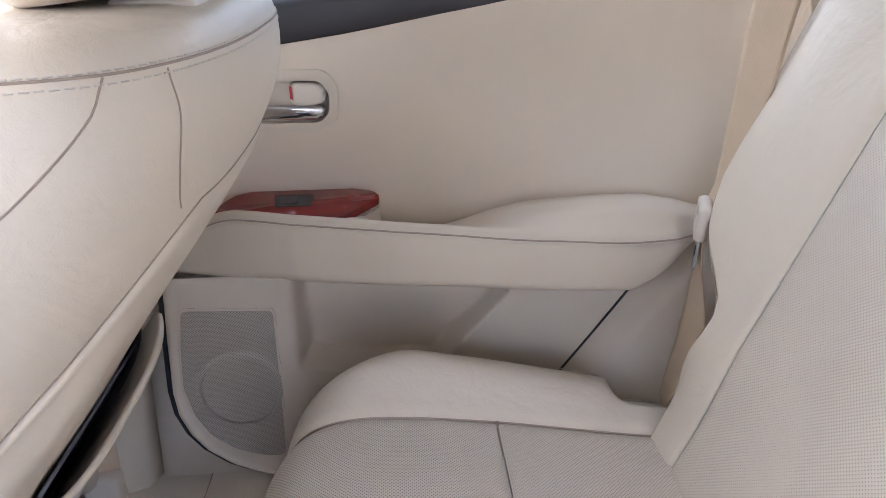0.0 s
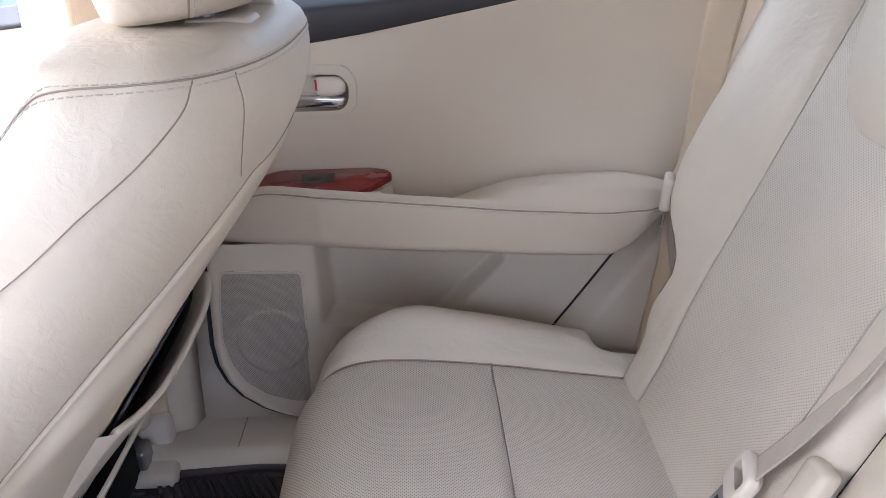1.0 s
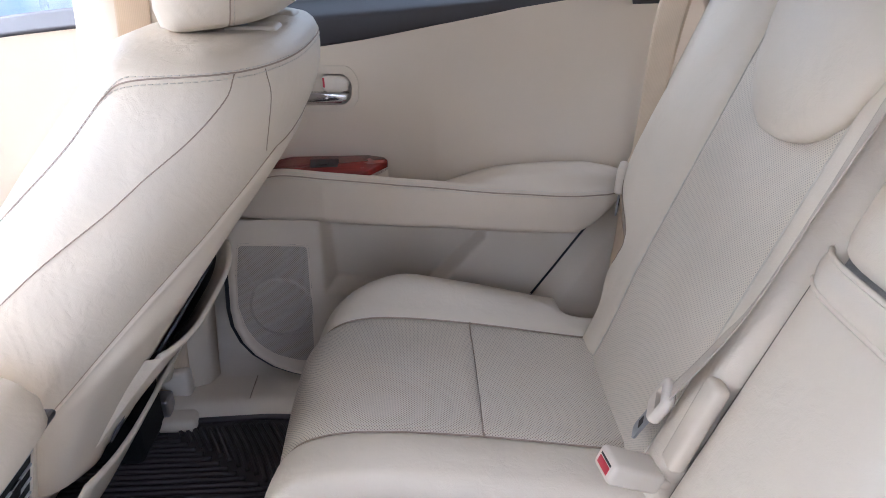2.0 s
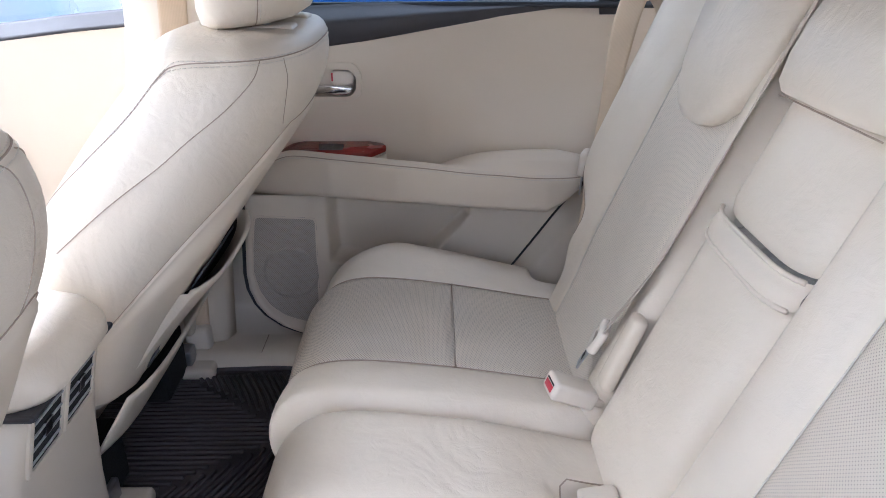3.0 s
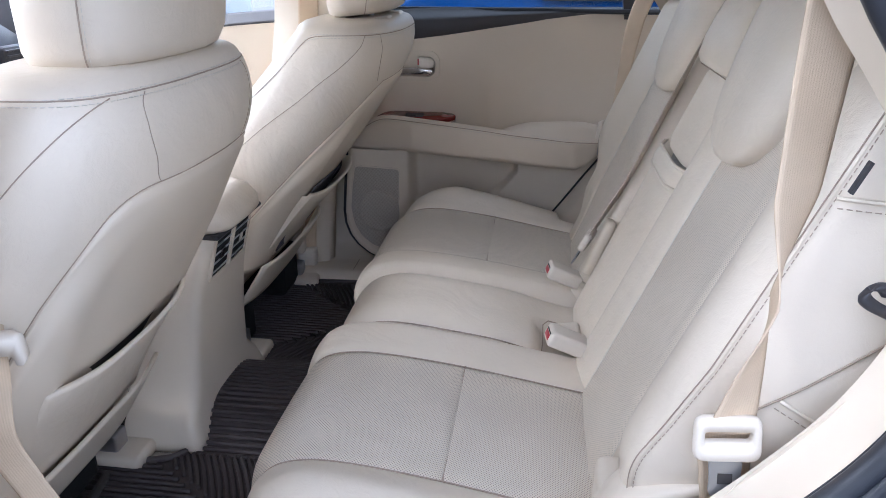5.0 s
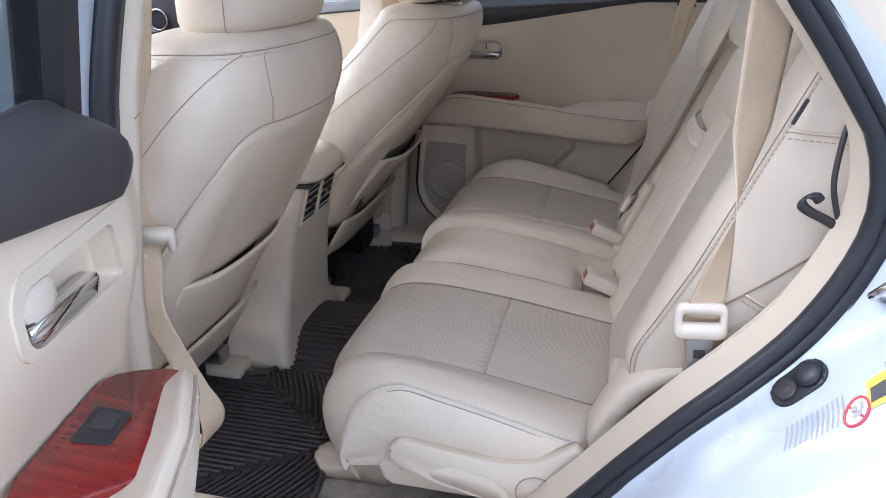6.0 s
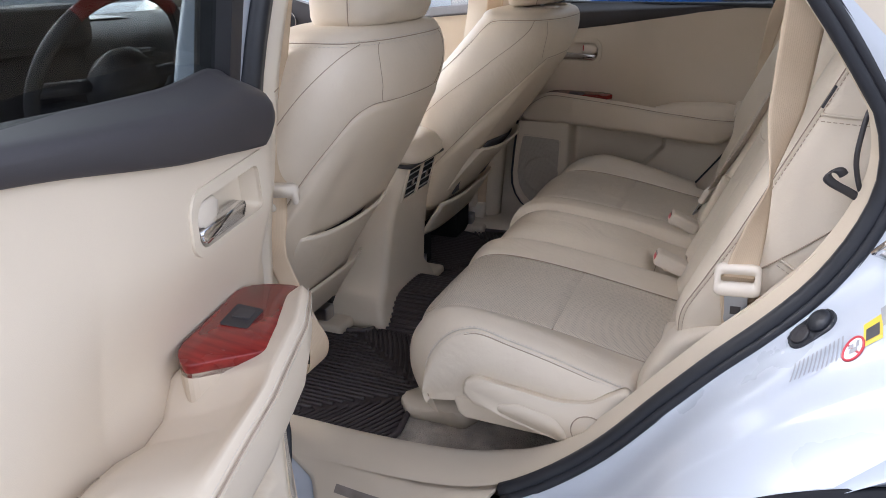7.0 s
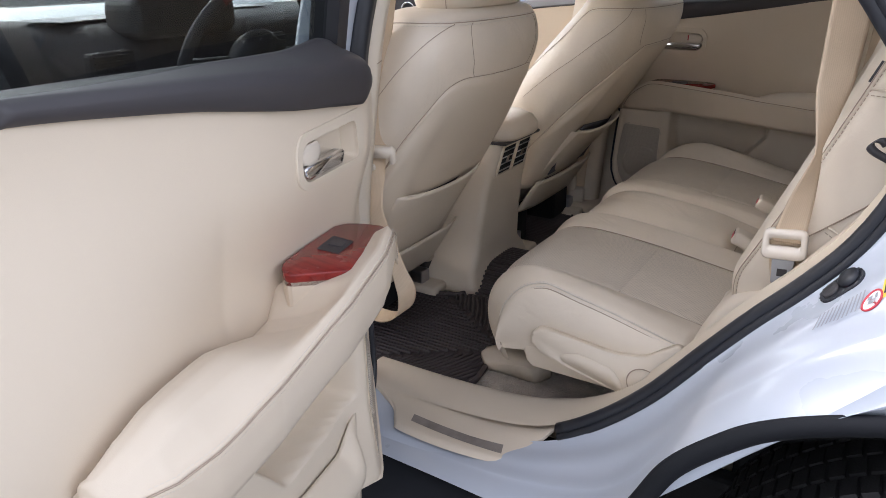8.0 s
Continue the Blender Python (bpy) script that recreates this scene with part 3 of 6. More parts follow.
patch("roof_panel", lambda u, v: roof_point(u, v, 0.05), 30, 24, PAINT, car, "white painted roof")
tagged(patch("ceiling", lambda u, v: roof_point(u, v, 0.0), 30, 24, HEADLINER), "beige cloth headliner", "headliner", "", "structure")
for sd in (-1, 1):
    tube("roof_rail", [(x, sd * 0.60, 1.47 - 0.06 * (x / 1.15) ** 2) for x in np.linspace(-1.15, 1.15, 20)], 0.05, HEADLINER, car, "cloth covered roof rail", 10)
    tube("windscreen_pillar", [(-1.15, sd * 0.60, 1.42), (-1.45, sd * 0.68, 1.24), (-1.75, sd * 0.74, 1.06)], 0.04, PLASTIC, car, "beige windscreen pillar", 10)
    def pillar_face(u, v):
        z = 0.66 + 0.80 * v
        x0 = line(z, [0.66, 0.80, 0.90, 1.04, 1.12, 1.20, 1.31, 1.40, 1.46], [0.26, 0.33, 0.41, 0.455, 0.43, 0.37, 0.28, 0.20, 0.16]) + (0.14 * max(0, min(1, (1.0 - z) / 0.12)) if sd > 0 else 0)
        return (x0 + (1.25 - x0) * u, sd * (0.63 - 0.07 * max(0, (z - 1.05) / 0.4)), z)
    ob = patch("rear_pillar", pillar_face, 60, 60, PLASTIC, car, "beige rear pillar trim")
    quarter = [(0.66, 1.10), (1.12, 1.12), (1.10, 1.36), (0.56, 1.37)]
    cut = bmesh.new()
    cut.from_mesh(ob.data)
    bmesh.ops.delete(cut, geom=[f for f in cut.faces if inside(f.calc_center_median().x, f.calc_center_median().z, quarter)], context="FACES")
    cut.to_mesh(ob.data)
    cut.free()
    patch("quarter_glass", lambda u, v: (0.52 + 0.64 * u, sd * (0.645 - 0.07 * max(0, (1.06 + 0.34 * v - 1.05) / 0.4)), 1.06 + 0.34 * v), 8, 6, DARKGLASS, car, "tinted quarter window glass", 0.004)
patch("windscreen", lambda u, v: (-1.75 + 0.6 * v, (0.72 - 0.12 * v) * (2 * u - 1), 1.08 + 0.35 * v + 0.02 * math.sin(v * math.pi)), 12, 8, GLASS, car, "clear windscreen", 0.004).visible_shadow = False
patch("tailgate_glass", lambda u, v: (1.40 - 0.25 * v, (0.68 - 0.1 * v) * (2 * u - 1), 1.10 + 0.32 * v), 10, 6, DARKGLASS, car, "tinted tailgate glass", 0.004)
box("tailgate", 1.36, 1.46, -0.8, 0.8, 0.45, 1.10, PAINT, car, "white painted tailgate", 0.03)
box("load_floor", 0.55, 1.40, -0.62, 0.62, 0.70, 0.74, CARPET, car, "beige carpeted load floor", 0.01)
patch("bonnet", lambda u, v: (-2.75 + 1.0 * u, 0.78 * (2 * v - 1), 0.92 + 0.14 * math.sin(u * math.pi / 2) - 0.05 * (2 * v - 1) ** 4), 14, 14, PAINT, car, "white painted bonnet")
box("bumper", -2.95, -2.7, -0.85, 0.85, 0.3, 0.92, PAINT, car, "white front bumper", 0.08, 4)
for sd in (-1, 1):
    box("front_wing", -2.75, -1.36, sd * 0.80 if sd < 0 else 0.72, sd * 0.72 if sd < 0 else 0.80, 0.75, 1.0, PAINT, car, "white front wing", 0.03)
    if sd > 0:
        box("quarter_panel", 0.50, 1.4, 0.80, 0.88, 0.80, 1.08, PAINT, car, "white painted quarter panel", 0.03)

# ---------------------------------------------------------------- jamb fittings
latch = thing("door_stop_bumper", "", "")
latch.parent = car
latch["label"] = "black rubber plug and stop in the door jamb"


def on_jamb(uv, a, b, h, flat=False):
    """a metres along the jamb, b metres in towards the seal, h off its surface."""
    u, v = uv
    p = Vector(jamb_point(u, v))
    e1 = Vector(jamb_point(u + 0.03, v)) - Vector(jamb_point(u - 0.03, v))
    e2 = Vector(jamb_point(u, v + 0.04)) - Vector(jamb_point(u, v - 0.04))
    l1, l2 = e1.length / 0.06, e2.length / 0.08
    nn = e1.cross(e2).normalized()
    if nn.y > 0:
        nn = -nn
    e1.normalize()
    e3 = nn.cross(e1)
    if e3.z < 0:
        e3 = -e3
    if flat:
        return tuple(p + e1 * a + e3 * b + nn * h)
    return tuple(Vector(jamb_point(u + a / l1, v - b / l2)) + nn * h)


C0 = (0.708, 0.305)
oval = [(0.0165 * math.cos(t) + (0.012 if math.cos(t) > 0 else -0.012), 0.0165 * math.sin(t)) for t in np.linspace(0, 2 * math.pi, 36, endpoint=False)]
fl = lambda c: (lambda a, b, h: on_jamb(c, a, b, h, True))
part("base", prism_bm(oval, lambda a, b, h: on_jamb(C0, a, b, h - 0.006, True), 0.010, 0.002), SEAL, latch, "")
lathe("plug", [(0.0105, 0.003), (0.0115, 0.0055), (0.009, 0.0065), (0.006, 0.0055), (0.004, 0.0066)], lambda a, b, h: on_jamb(C0, a - 0.012, b, h, True), BLACK, latch, "", 20)
lathe("stop", [(0.0135, 0.003), (0.0130, 0.008), (0.010, 0.0105), (0.003, 0.011)], lambda a, b, h: on_jamb(C0, a + 0.012, b, h, True), SEAL, latch, "", 20)
striker = thing("door_striker", "", "")
striker.parent = car
striker["label"] = "chromed steel door striker loop"
CS = (0.805, 0.29)
tube("loop", [on_jamb(CS, *p, True) for p in [(0.012, -0.008, 0), (0.012, -0.008, 0.018), (0.006, 0, 0.024), (-0.012, 0.008, 0.022), (-0.014, 0.008, 0)]], 0.004, CHROME, striker, "", 8)
part("base", prism_bm(rounded([(-0.016, -0.014), (0.016, -0.014), (0.016, 0.014), (-0.016, 0.014)], 0.006), lambda a, b, h: on_jamb(CS, a, b, h - 0.002, True), 0.004, 0.001), STEEL, striker)


def decal(name, c, w, h, off, mat, parent, label=""):
    """A thin sheet that follows the pressed metal."""
    return patch(name, lambda u, v: on_jamb(c, w * (u - 0.5), h * (v - 0.5), off), 8, 8, mat, parent, label)


SR = (0.750, 0.50)
disc = patch("warning_sticker", lambda u, v: on_jamb(SR, 0.0112 * v * math.cos(2 * math.pi * u), 0.0112 * v * math.sin(2 * math.pi * u), 0.0010), 32, 4, WHITE, car, "round white warning sticker with a red ring")
tube("ring", [on_jamb(SR, 0.0108 * math.cos(t), 0.0108 * math.sin(t), 0.0010) for t in np.linspace(0, 2 * math.pi, 40, endpoint=False)], 0.0013, RED, disc, "red ring", 6, True)
tube("bar", [on_jamb(SR, 0.008 * k, -0.009 * k, 0.0010) for k in np.linspace(-1, 1, 9)], 0.0011, RED, disc, "red bar")
for k, (a, b, w, h) in enumerate(((-0.002, 0.003, 0.005, 0.004), (0.001, -0.002, 0.008, 0.005), (0.005, 0.003, 0.003, 0.006))):
    patch("pictogram", lambda u, v: on_jamb(SR, a + w * (u - 0.5), b + h * (v - 0.5), 0.0024), 3, 3, INK, disc, "dark pictogram")
SY = (0.767, 0.468)
yel = decal("yellow_sticker", SY, 0.020, 0.024, 0.0010, YELLOW, car, "yellow warning sticker with black print")
decal("print", SY, 0.014, 0.013, 0.0016, BLACK, yel, "black print")
decal("grey_sticker", (0.781, 0.435), 0.014, 0.022, 0.0010, INK, car, "grey sticker")
ST = (0.719, 0.475)
PRINT = material("pale_grey_print", (0.32, 0.33, 0.36), 0.6, var=0.03, scale=60, bump=0.0)
txt = decal("text_label", ST, 0.060, 0.028, 0.0008, PAINT, car, "white label with columns of tiny grey print")
rng = random.Random(4)
for k in range(12):
    a0 = -0.028 + 0.0048 * k
    hh = rng.uniform(0.009, 0.013)
    patch("print_line", lambda u, v: on_jamb(ST, a0 + 0.0020 * u, 0.012 - (0.012 + hh) * v, 0.0020), 2, 8, PRINT, txt)


# ---------------------------------------------------------------- doors
HINGE = Vector((-0.300, -0.776, 0))
SWING = Matrix.Rotation(radians(-79), 4, "Z")


def door_frame(side, swung):
    def T(x, d, z):
        p = Vector((x, side * d, z))
        if swung:
            p = HINGE + SWING @ (p - HINGE) + Vector((0, 0, 0.008))
        return (p.x, p.y, p.z)
    return T


SEAM_X = [-0.316, -0.306, -0.291, -0.256, -0.215, -0.160, -0.090, -0.022, 0.040, 0.100, 0.170, 0.230, 0.300, 0.342]
SEAM_Z = [0.790, 0.807, 0.832, 0.861, 0.880, 0.882, 0.878, 0.873, 0.867, 0.860, 0.854, 0.848, 0.846, 0.846]
seam_curve = spline(list(zip(SEAM_X, SEAM_Z)), 200)
BELT_X, BELT_Z = [-0.34, -0.19, -0.143, -0.07, 0.05, 0.155, 0.26, 0.46], [1.028, 1.046, 1.053, 1.062, 1.080, 1.093, 1.106, 1.122]


def smooth(a, b, x):
    t = min(max((x - a) / (b - a), 0), 1)
    return t * t * (3 - 2 * t)


def panel_d(x, z):
    """Depth of the upper trim: it leans in towards the window and folds in at its rear end."""
    d = 0.694 - 0.032 * smooth(0.86, 1.0, z) * smooth(0.28, -0.12, x) + 0.006 * smooth(0.9, 1.1, z) * smooth(-0.05, 0.1, x)
    d -= line(x, [0.04, 0.10, 0.16, 0.22, 0.27, 0.345, 0.5], [0, 0.016, 0.032, 0.046, 0.056, 0.070, 0.085]) * smooth(1.08, 0.86, z)
    return d + 0.030 * smooth(-0.25, -0.34, x)


OUT = rounded([(-0.252, 0.966), (-0.105, 0.962), (-0.082, 0.976), (-0.080, 1.014), (-0.093, 1.034), (-0.245, 1.041)], 0.014, 5)
INS = rounded([(-0.232, 0.975), (-0.105, 0.973), (-0.093, 0.984), (-0.091, 1.008), (-0.102, 1.022), (-0.224, 1.027)], 0.010, 5)
CUT = [(-0.168 + (a + 0.168) * 1.03, 1.001 + (b - 1.001) * 1.08) for a, b in INS]


def rear_door(side, swung, label):
    T = door_frame(side, swung)
    door = tagged(thing("rear_door", "", ""), label, "car door", "rear doors")
    belt = lambda x: line(x, BELT_X, BELT_Z) + (0.004 * smooth(-0.1, 0.1, x) if swung else 0)
    rear = lambda z: line(z, [0.45, 0.55, 0.614, 0.679, 0.74, 0.792, 0.859, 0.95, 1.05, 1.12], [0.065, 0.140, 0.187, 0.234, 0.277, 0.316, 0.367, 0.430, 0.478, 0.495])

    # upper trim, from behind the armrest to the waist line
    def upper(u, v):
        z0 = 0.80
        x = -0.335 + (rear(0.80 + 0.30 * v) + 0.335) * u
        z = z0 + (belt(x) + 0.014 - z0) * v
        return T(x, panel_d(x, z), z)
    ob = patch("upper_trim", upper, 150, 80, VINYL, door, "beige soft vinyl upper trim")
    cut = bmesh.new()
    cut.from_mesh(ob.data)
    gone = []
    for f in cut.faces:
        c = f.calc_center_median()
        if swung:
            c = HINGE + SWING.inverted() @ (c - HINGE) - Vector((0, 0, 0.008))
        if inside(c.x, c.z, CUT):
            gone.append(f)
    bmesh.ops.delete(cut, geom=gone, context="FACES")
    cut.to_mesh(ob.data)
    cut.free()

    # dark waist trim, swelling towards the hinge
    drop = 0.016 if swung else 0.0

    def waist(u, v):
        x = -0.260 + 0.755 * u
        z0, z1 = belt(x) + 0.010, line(x, [-0.29, -0.20, -0.1, 0.1, 0.50], [1.100, 1.128, 1.132, 1.133, 1.137]) - drop * smooth(-0.25, -0.1, x)
        end = smooth(-0.260, -0.228, x)
        if end < 1:
            zc = (z0 + z1) / 2 - 0.008
            z0, z1 = zc + (z0 - zc) * end ** 0.5, zc + (z1 - zc) * end ** 0.5
        swell = 0.014 * smooth(0.35, -0.25, x) * (0.4 + 0.6 * end)
        a = math.pi * (0.06 + 0.90 * v)
        return T(x, panel_d(x, z0) + 0.002 - swell * math.sin(a) ** 0.7 + 0.040 * smooth(0.6, 1, v), z0 + (z1 - z0) * v)
    patch("waist_trim", waist, 80, 20, GREYTRIM, door, "dark charcoal waist trim under the window", 0.01)

    # armrest: section carried along the seam
    arm_face = lambda x: line(x, [-0.316, -0.30, -0.25, -0.20, -0.14, -0.02, 0.14, 0.25, 0.30, 0.342], [0.652, 0.645, 0.622, 0.601, 0.582, 0.566, 0.560, 0.563, 0.570, 0.590])

    end_at = lambda x: x - (0.042 * smooth(0.06, 0.342, x) if swung else 0.0)

    def arm(u, v):
        x, zs = seam_curve[min(int(round(u * 200)), 200)]
        zb = line(x, [-0.316, -0.300, -0.163, 0.042, 0.182, 0.255, 0.280, 0.342], [0.787, 0.790, 0.802, 0.793, 0.781, 0.776, 0.787, 0.838])
        zt = line(x, [-0.316, -0.295, -0.25, -0.21, -0.06, -0.035, 0.0, 0.04, 0.09, 0.13, 0.17, 0.22, 0.27, 0.31, 0.342], [0.793, 0.826, 0.858, 0.868, 0.860, 0.826, 0.820, 0.832, 0.850, 0.860, 0.866, 0.871, 0.873, 0.870, 0.862])
        flat = smooth(-0.06, 0.0, x)
        bk = panel_d(x, zt) - 0.001
        front = smooth(-0.32, -0.19, x)
        di = arm_face(x)
        w = max(bk - di, 0.006)
        pad = 0.011 * smooth(0.04, 0.15, x) * smooth(0.342, 0.25, x)
        pts = [(0.690, zb + 0.004), (0.675, zb), (di + 0.020, zb - 0.002), (di + 0.008, zb + 0.006), (di + 0.002, zb + (zs - zb) * 0.45), (di, zs - 0.006), (di + min(0.0035, 0.06 * w), zs), (di + min(0.010, 0.15 * w), zs + 0.006),
               (di + 0.32 * w, zs + (zt - zs) * 0.55 + 0.004 + pad), (di + 0.60 * w, zs + (zt - zs) * 0.85 + 0.005 * flat + pad), (di + 0.84 * w, zt + 0.003 * flat + pad * 0.5), (bk - 0.003, zt - 0.004), (bk + 0.012, zt - 0.02)]
        g = v * (len(pts) - 1)
        i = min(int(g), len(pts) - 2)
        k = g - i
        p = [pts[i][q] * (1 - k) + pts[i + 1][q] * k for q in (0, 1)]
        return T(end_at(x), p[0], p[1])
    patch("armrest", arm, 200, 48, VINYL, door, "padded beige armrest with a stitched seam")
    cap = bmesh.new()
    last = [arm(1.0, v) for v in np.linspace(0, 1, 25)]
    middle = Vector((sum(p[0] for p in last) / 25, sum(p[1] for p in last) / 25, sum(p[2] for p in last) / 25))
    inward = (Vector(arm(1.0, 0.5)) - Vector(arm(0.97, 0.5))).normalized() * 0.008
    rows = [[cap.verts.new(middle + (Vector(p) - middle) * f + inward * h) for p in last] for f, h in ((1.0, 0.0), (0.93, 0.55), (0.75, 0.9), (0.02, 1.0))]
    for r0, r1 in zip(rows, rows[1:]):
        for i in range(25):
            cap.faces.new((r0[i], r0[(i + 1) % 25], r1[(i + 1) % 25], r1[i]))
    part("armrest_end", cap, VINYL, door, "", True)
    tube("pad_joint", [arm(u, 0.905) for u in np.linspace(0.62, 0.985, 60)], 0.0011, STITCH, door)
    for dz, dd in ((0.0032, 0.002), (-0.0062, -0.0012)):
        stitches("armrest_stitching", [T(end_at(x), arm_face(x) + dd, z + dz) for x, z in seam_curve[4:196]], door, THREAD, 0.0004, 0.003, 0.0015)
    tube("armrest_seam", [T(end_at(x), arm_face(x) - 0.0002, z - 0.0022) for x, z in seam_curve[4:197:2]], 0.0010, STITCH, door)

    # lower trim with the scooped map pocket
    FX, FZ = [-0.190, -0.215, -0.237, -0.264, -0.294, -0.313, -0.325, -0.328, -0.322, -0.317, -0.313], [0.490, 0.495, 0.502, 0.514, 0.537, 0.562, 0.593, 0.625, 0.70, 0.75, 0.795]

    angled = 0.080 if swung else 0.0
    face = lambda x, z: angled * min(max((-0.176 - x) / 0.15, 0), 1) + 0.657 - 0.018 * smooth(-0.13, -0.20, x) - 0.10 * max(0, 0.62 - z) * smooth(-0.10, -0.20, x)

    def lower(u, v):
        z = 0.490 + 0.302 * v
        x0 = line(z, FZ, FX)
        x = x0 + (rear(z) - x0) * u
        edge = line(z, [0.60, 0.654, 0.697, 0.739], [0.0, 0.043, 0.081, 0.118])
        lip = line(x, [-0.16, -0.09, 0.015], [0.655, 0.640, 0.630])
        scoop = smooth(-0.163, -0.146, x) * (1 - smooth(edge - 0.012, edge, x)) * smooth(lip - 0.010, lip, z) * (1 + 0.4 * smooth(0.74, 0.64, z))
        d = face(x, z) + 0.040 * scoop - 0.004 * math.exp(-((x - x0 - 0.006) / 0.005) ** 2)
        return T(x, d, z)
    patch("lower_trim", lower, 170, 90, PLASTIC, door, "beige moulded lower trim with a map pocket")
    # pocket lip standing proud in the lower half
    patch("map_pocket", lambda u, v: (lambda x, z: T(x, 0.655 - 0.028 * math.sin(math.pi * min(1, (1 - v) * 1.2)) * smooth(0, 0.12, u) * smooth(1, 0.85, u), z))(
        -0.155 + 0.27 * u, 0.47 + (0.115 + 0.05 * smooth(0.5, 0.95, u) + 0.035 * smooth(0.22, 0.0, u)) * v), 50, 24, PLASTIC, door, "beige moulded map pocket", 0.004)
    tube("front_seal", [T(line(z, FZ, FX) - 0.004, face(-0.3, z) + 0.008, z) for z in np.linspace(0.490, 0.79, 90)], 0.0058, SEAL, door, "black rubber edge seal", 8)
    tube("rear_seal", [T(rear(z) + 0.003, 0.664, z) for z in np.linspace(0.47, 1.0, 50)], 0.0048, SEAL, door, "black rubber edge seal", 8)

    # speaker grille
    g0 = [(-0.300, 0.751), (-0.182, 0.745), (-0.184, 0.68), (-0.186, 0.60), (-0.188, 0.520), (-0.216, 0.521), (-0.258, 0.535), (-0.288, 0.558), (-0.307, 0.590), (-0.316, 0.632), (-0.310, 0.69)]
    gp = rounded(g0, 0.010, 4)
    cx, cz = sum(p[0] for p in g0) / len(g0), sum(p[1] for p in g0) / len(g0)
    inner = [(cx + (a - cx) * 0.965, cz + (b - cz) * 0.975) for a, b in gp]

    # raised rim round the grille, then the sunken mesh
    bm = bmesh.new()
    n = len(gp)
    rows = [[bm.verts.new(T(a, face(a, b) - h, b)) for a, b in poly] for poly, h in ((gp, -0.002), (gp, 0.0016), (inner, 0.0016), (inner, -0.003))]
    for r0, r1 in zip(rows, rows[1:]):
        for i in range(n):
            bm.faces.new((r0[i], r0[(i + 1) % n], r1[(i + 1) % n], r1[i]))
    part("speaker_frame", bm, PLASTIC, door, "beige speaker surround")

    def mesh_point(u, v):
        a = cx - 0.08 + 0.16 * u
        b = 0.515 + 0.24 * v
        cone = 0.004 * smooth(0.056, 0.050, math.hypot(a + 0.238, b - 0.630))
        return T(a, face(a, b) - 0.0009 - cone, b)
    ob = patch("speaker_grille", mesh_point, 96, 120, GRILLE, door, "fine perforated speaker grille with a round dome")
    cut = bmesh.new()
    cut.from_mesh(ob.data)
    back = SWING.inverted()
    spare = []
    for f in cut.faces:
        c = f.calc_center_median()
        if swung:
            c = HINGE + back @ (c - HINGE) - Vector((0, 0, 0.008))
        if not inside(c.x, c.z, gp):
            spare.append(f)
    bmesh.ops.delete(cut, geom=spare, context="FACES")
    cut.to_mesh(ob.data)
    cut.free()

    # inner handle in its recessed surround
    hz = lambda b: panel_d(-0.17, b) + 0.001
    out, ins = OUT, INS
    bez = thing("door_handle", "", "")
    bez.parent = door
    bez["label"] = "chrome inner door handle in a beige surround"
    bm = bmesh.new()
    n = len(out)
    rows = [[bm.verts.new(T(a, hz(b) - h, b)) for a, b in poly] for poly, h in ((out, -0.004), (out, 0.0012), ([(a * 0.985 - 0.0025, b) for a, b in out], 0.0028), (ins, 0.0028), (ins, -0.002))]
    cup = [bm.verts.new(T(-0.163 + (a + 0.163) * 0.92, hz(b) + 0.020, 1.001 + (b - 1.001) * 0.88)) for a, b in ins]
    rows.append(cup)
    for r0, r1 in zip(rows, rows[1:]):
        for i in range(n):
            bm.faces.new((r0[i], r0[(i + 1) % n], r1[(i + 1) % n], r1[i]))
    bm.faces.new(cup)
    part("surround", bm, PLASTIC, bez)
    reach = -0.198 if swung else -0.226
    lever = rounded([(reach, 0.976), (-0.106, 0.976), (-0.097, 0.986), (-0.099, 0.992), (reach, 0.994)], 0.004, 4)
    part("lever", prism_bm(lever, lambda a, b, h: T(a, hz(b) + 0.012 - h + 0.004 * smooth(-0.13, -0.22, a), b), 0.014, 0.004, 3), CHROME, bez, "chrome lever", True)
    knob = rounded([(-0.137, 0.994), (-0.102, 0.993), (-0.094, 1.004), (-0.100, 1.018), (-0.137, 1.020)], 0.007, 5)
    part("lock_knob", prism_bm(knob, lambda a, b, h: T(a, hz(b) + 0.014 - h, b), 0.014, 0.005, 3), PALE, bez, "pale lock knob", True)
    if not swung:
        part("lock_mark", prism_bm([(-0.1365, 1.002), (-0.1335, 1.001), (-0.1335, 1.016), (-0.1365, 1.016)], lambda a, b, h: T(a, hz(b) + 0.0015 - h, b), 0.002, 0), RED, bez, "red lock mark")

    # lacquered wood switch panel on the armrest
    W0 = rounded([(-0.240, 0.628), (-0.230, 0.662), (-0.212, 0.690), (-0.062, 0.686), (-0.038, 0.664), (-0.090, 0.602), (-0.17, 0.606)], 0.012, 4)
    wz = lambda a, b: 0.868 + 0.005 * (b - 0.63) / 0.06 - 0.004 * smooth(-0.21, -0.262, a) ** 2
    wood = part("switch_panel", prism_bm(W0, lambda a, b, h: T(a, b, wz(a, b) - 0.005 + h), 0.015, 0.0024, 3), WOOD, door, "glossy red lacquered wood panel", True)
    part("panel_base", prism_bm([(q[0] * 1.0, q[1]) for q in W0], lambda a, b, h: T(a, b, 0.80 + h * (wz(a, b) - 0.80) / 0.03), 0.03, 0), VINYL, door, "beige panel base")
    sw = rounded([(-0.166, 0.641), (-0.122, 0.640), (-0.122, 0.672), (-0.170, 0.674)], 0.004, 3)
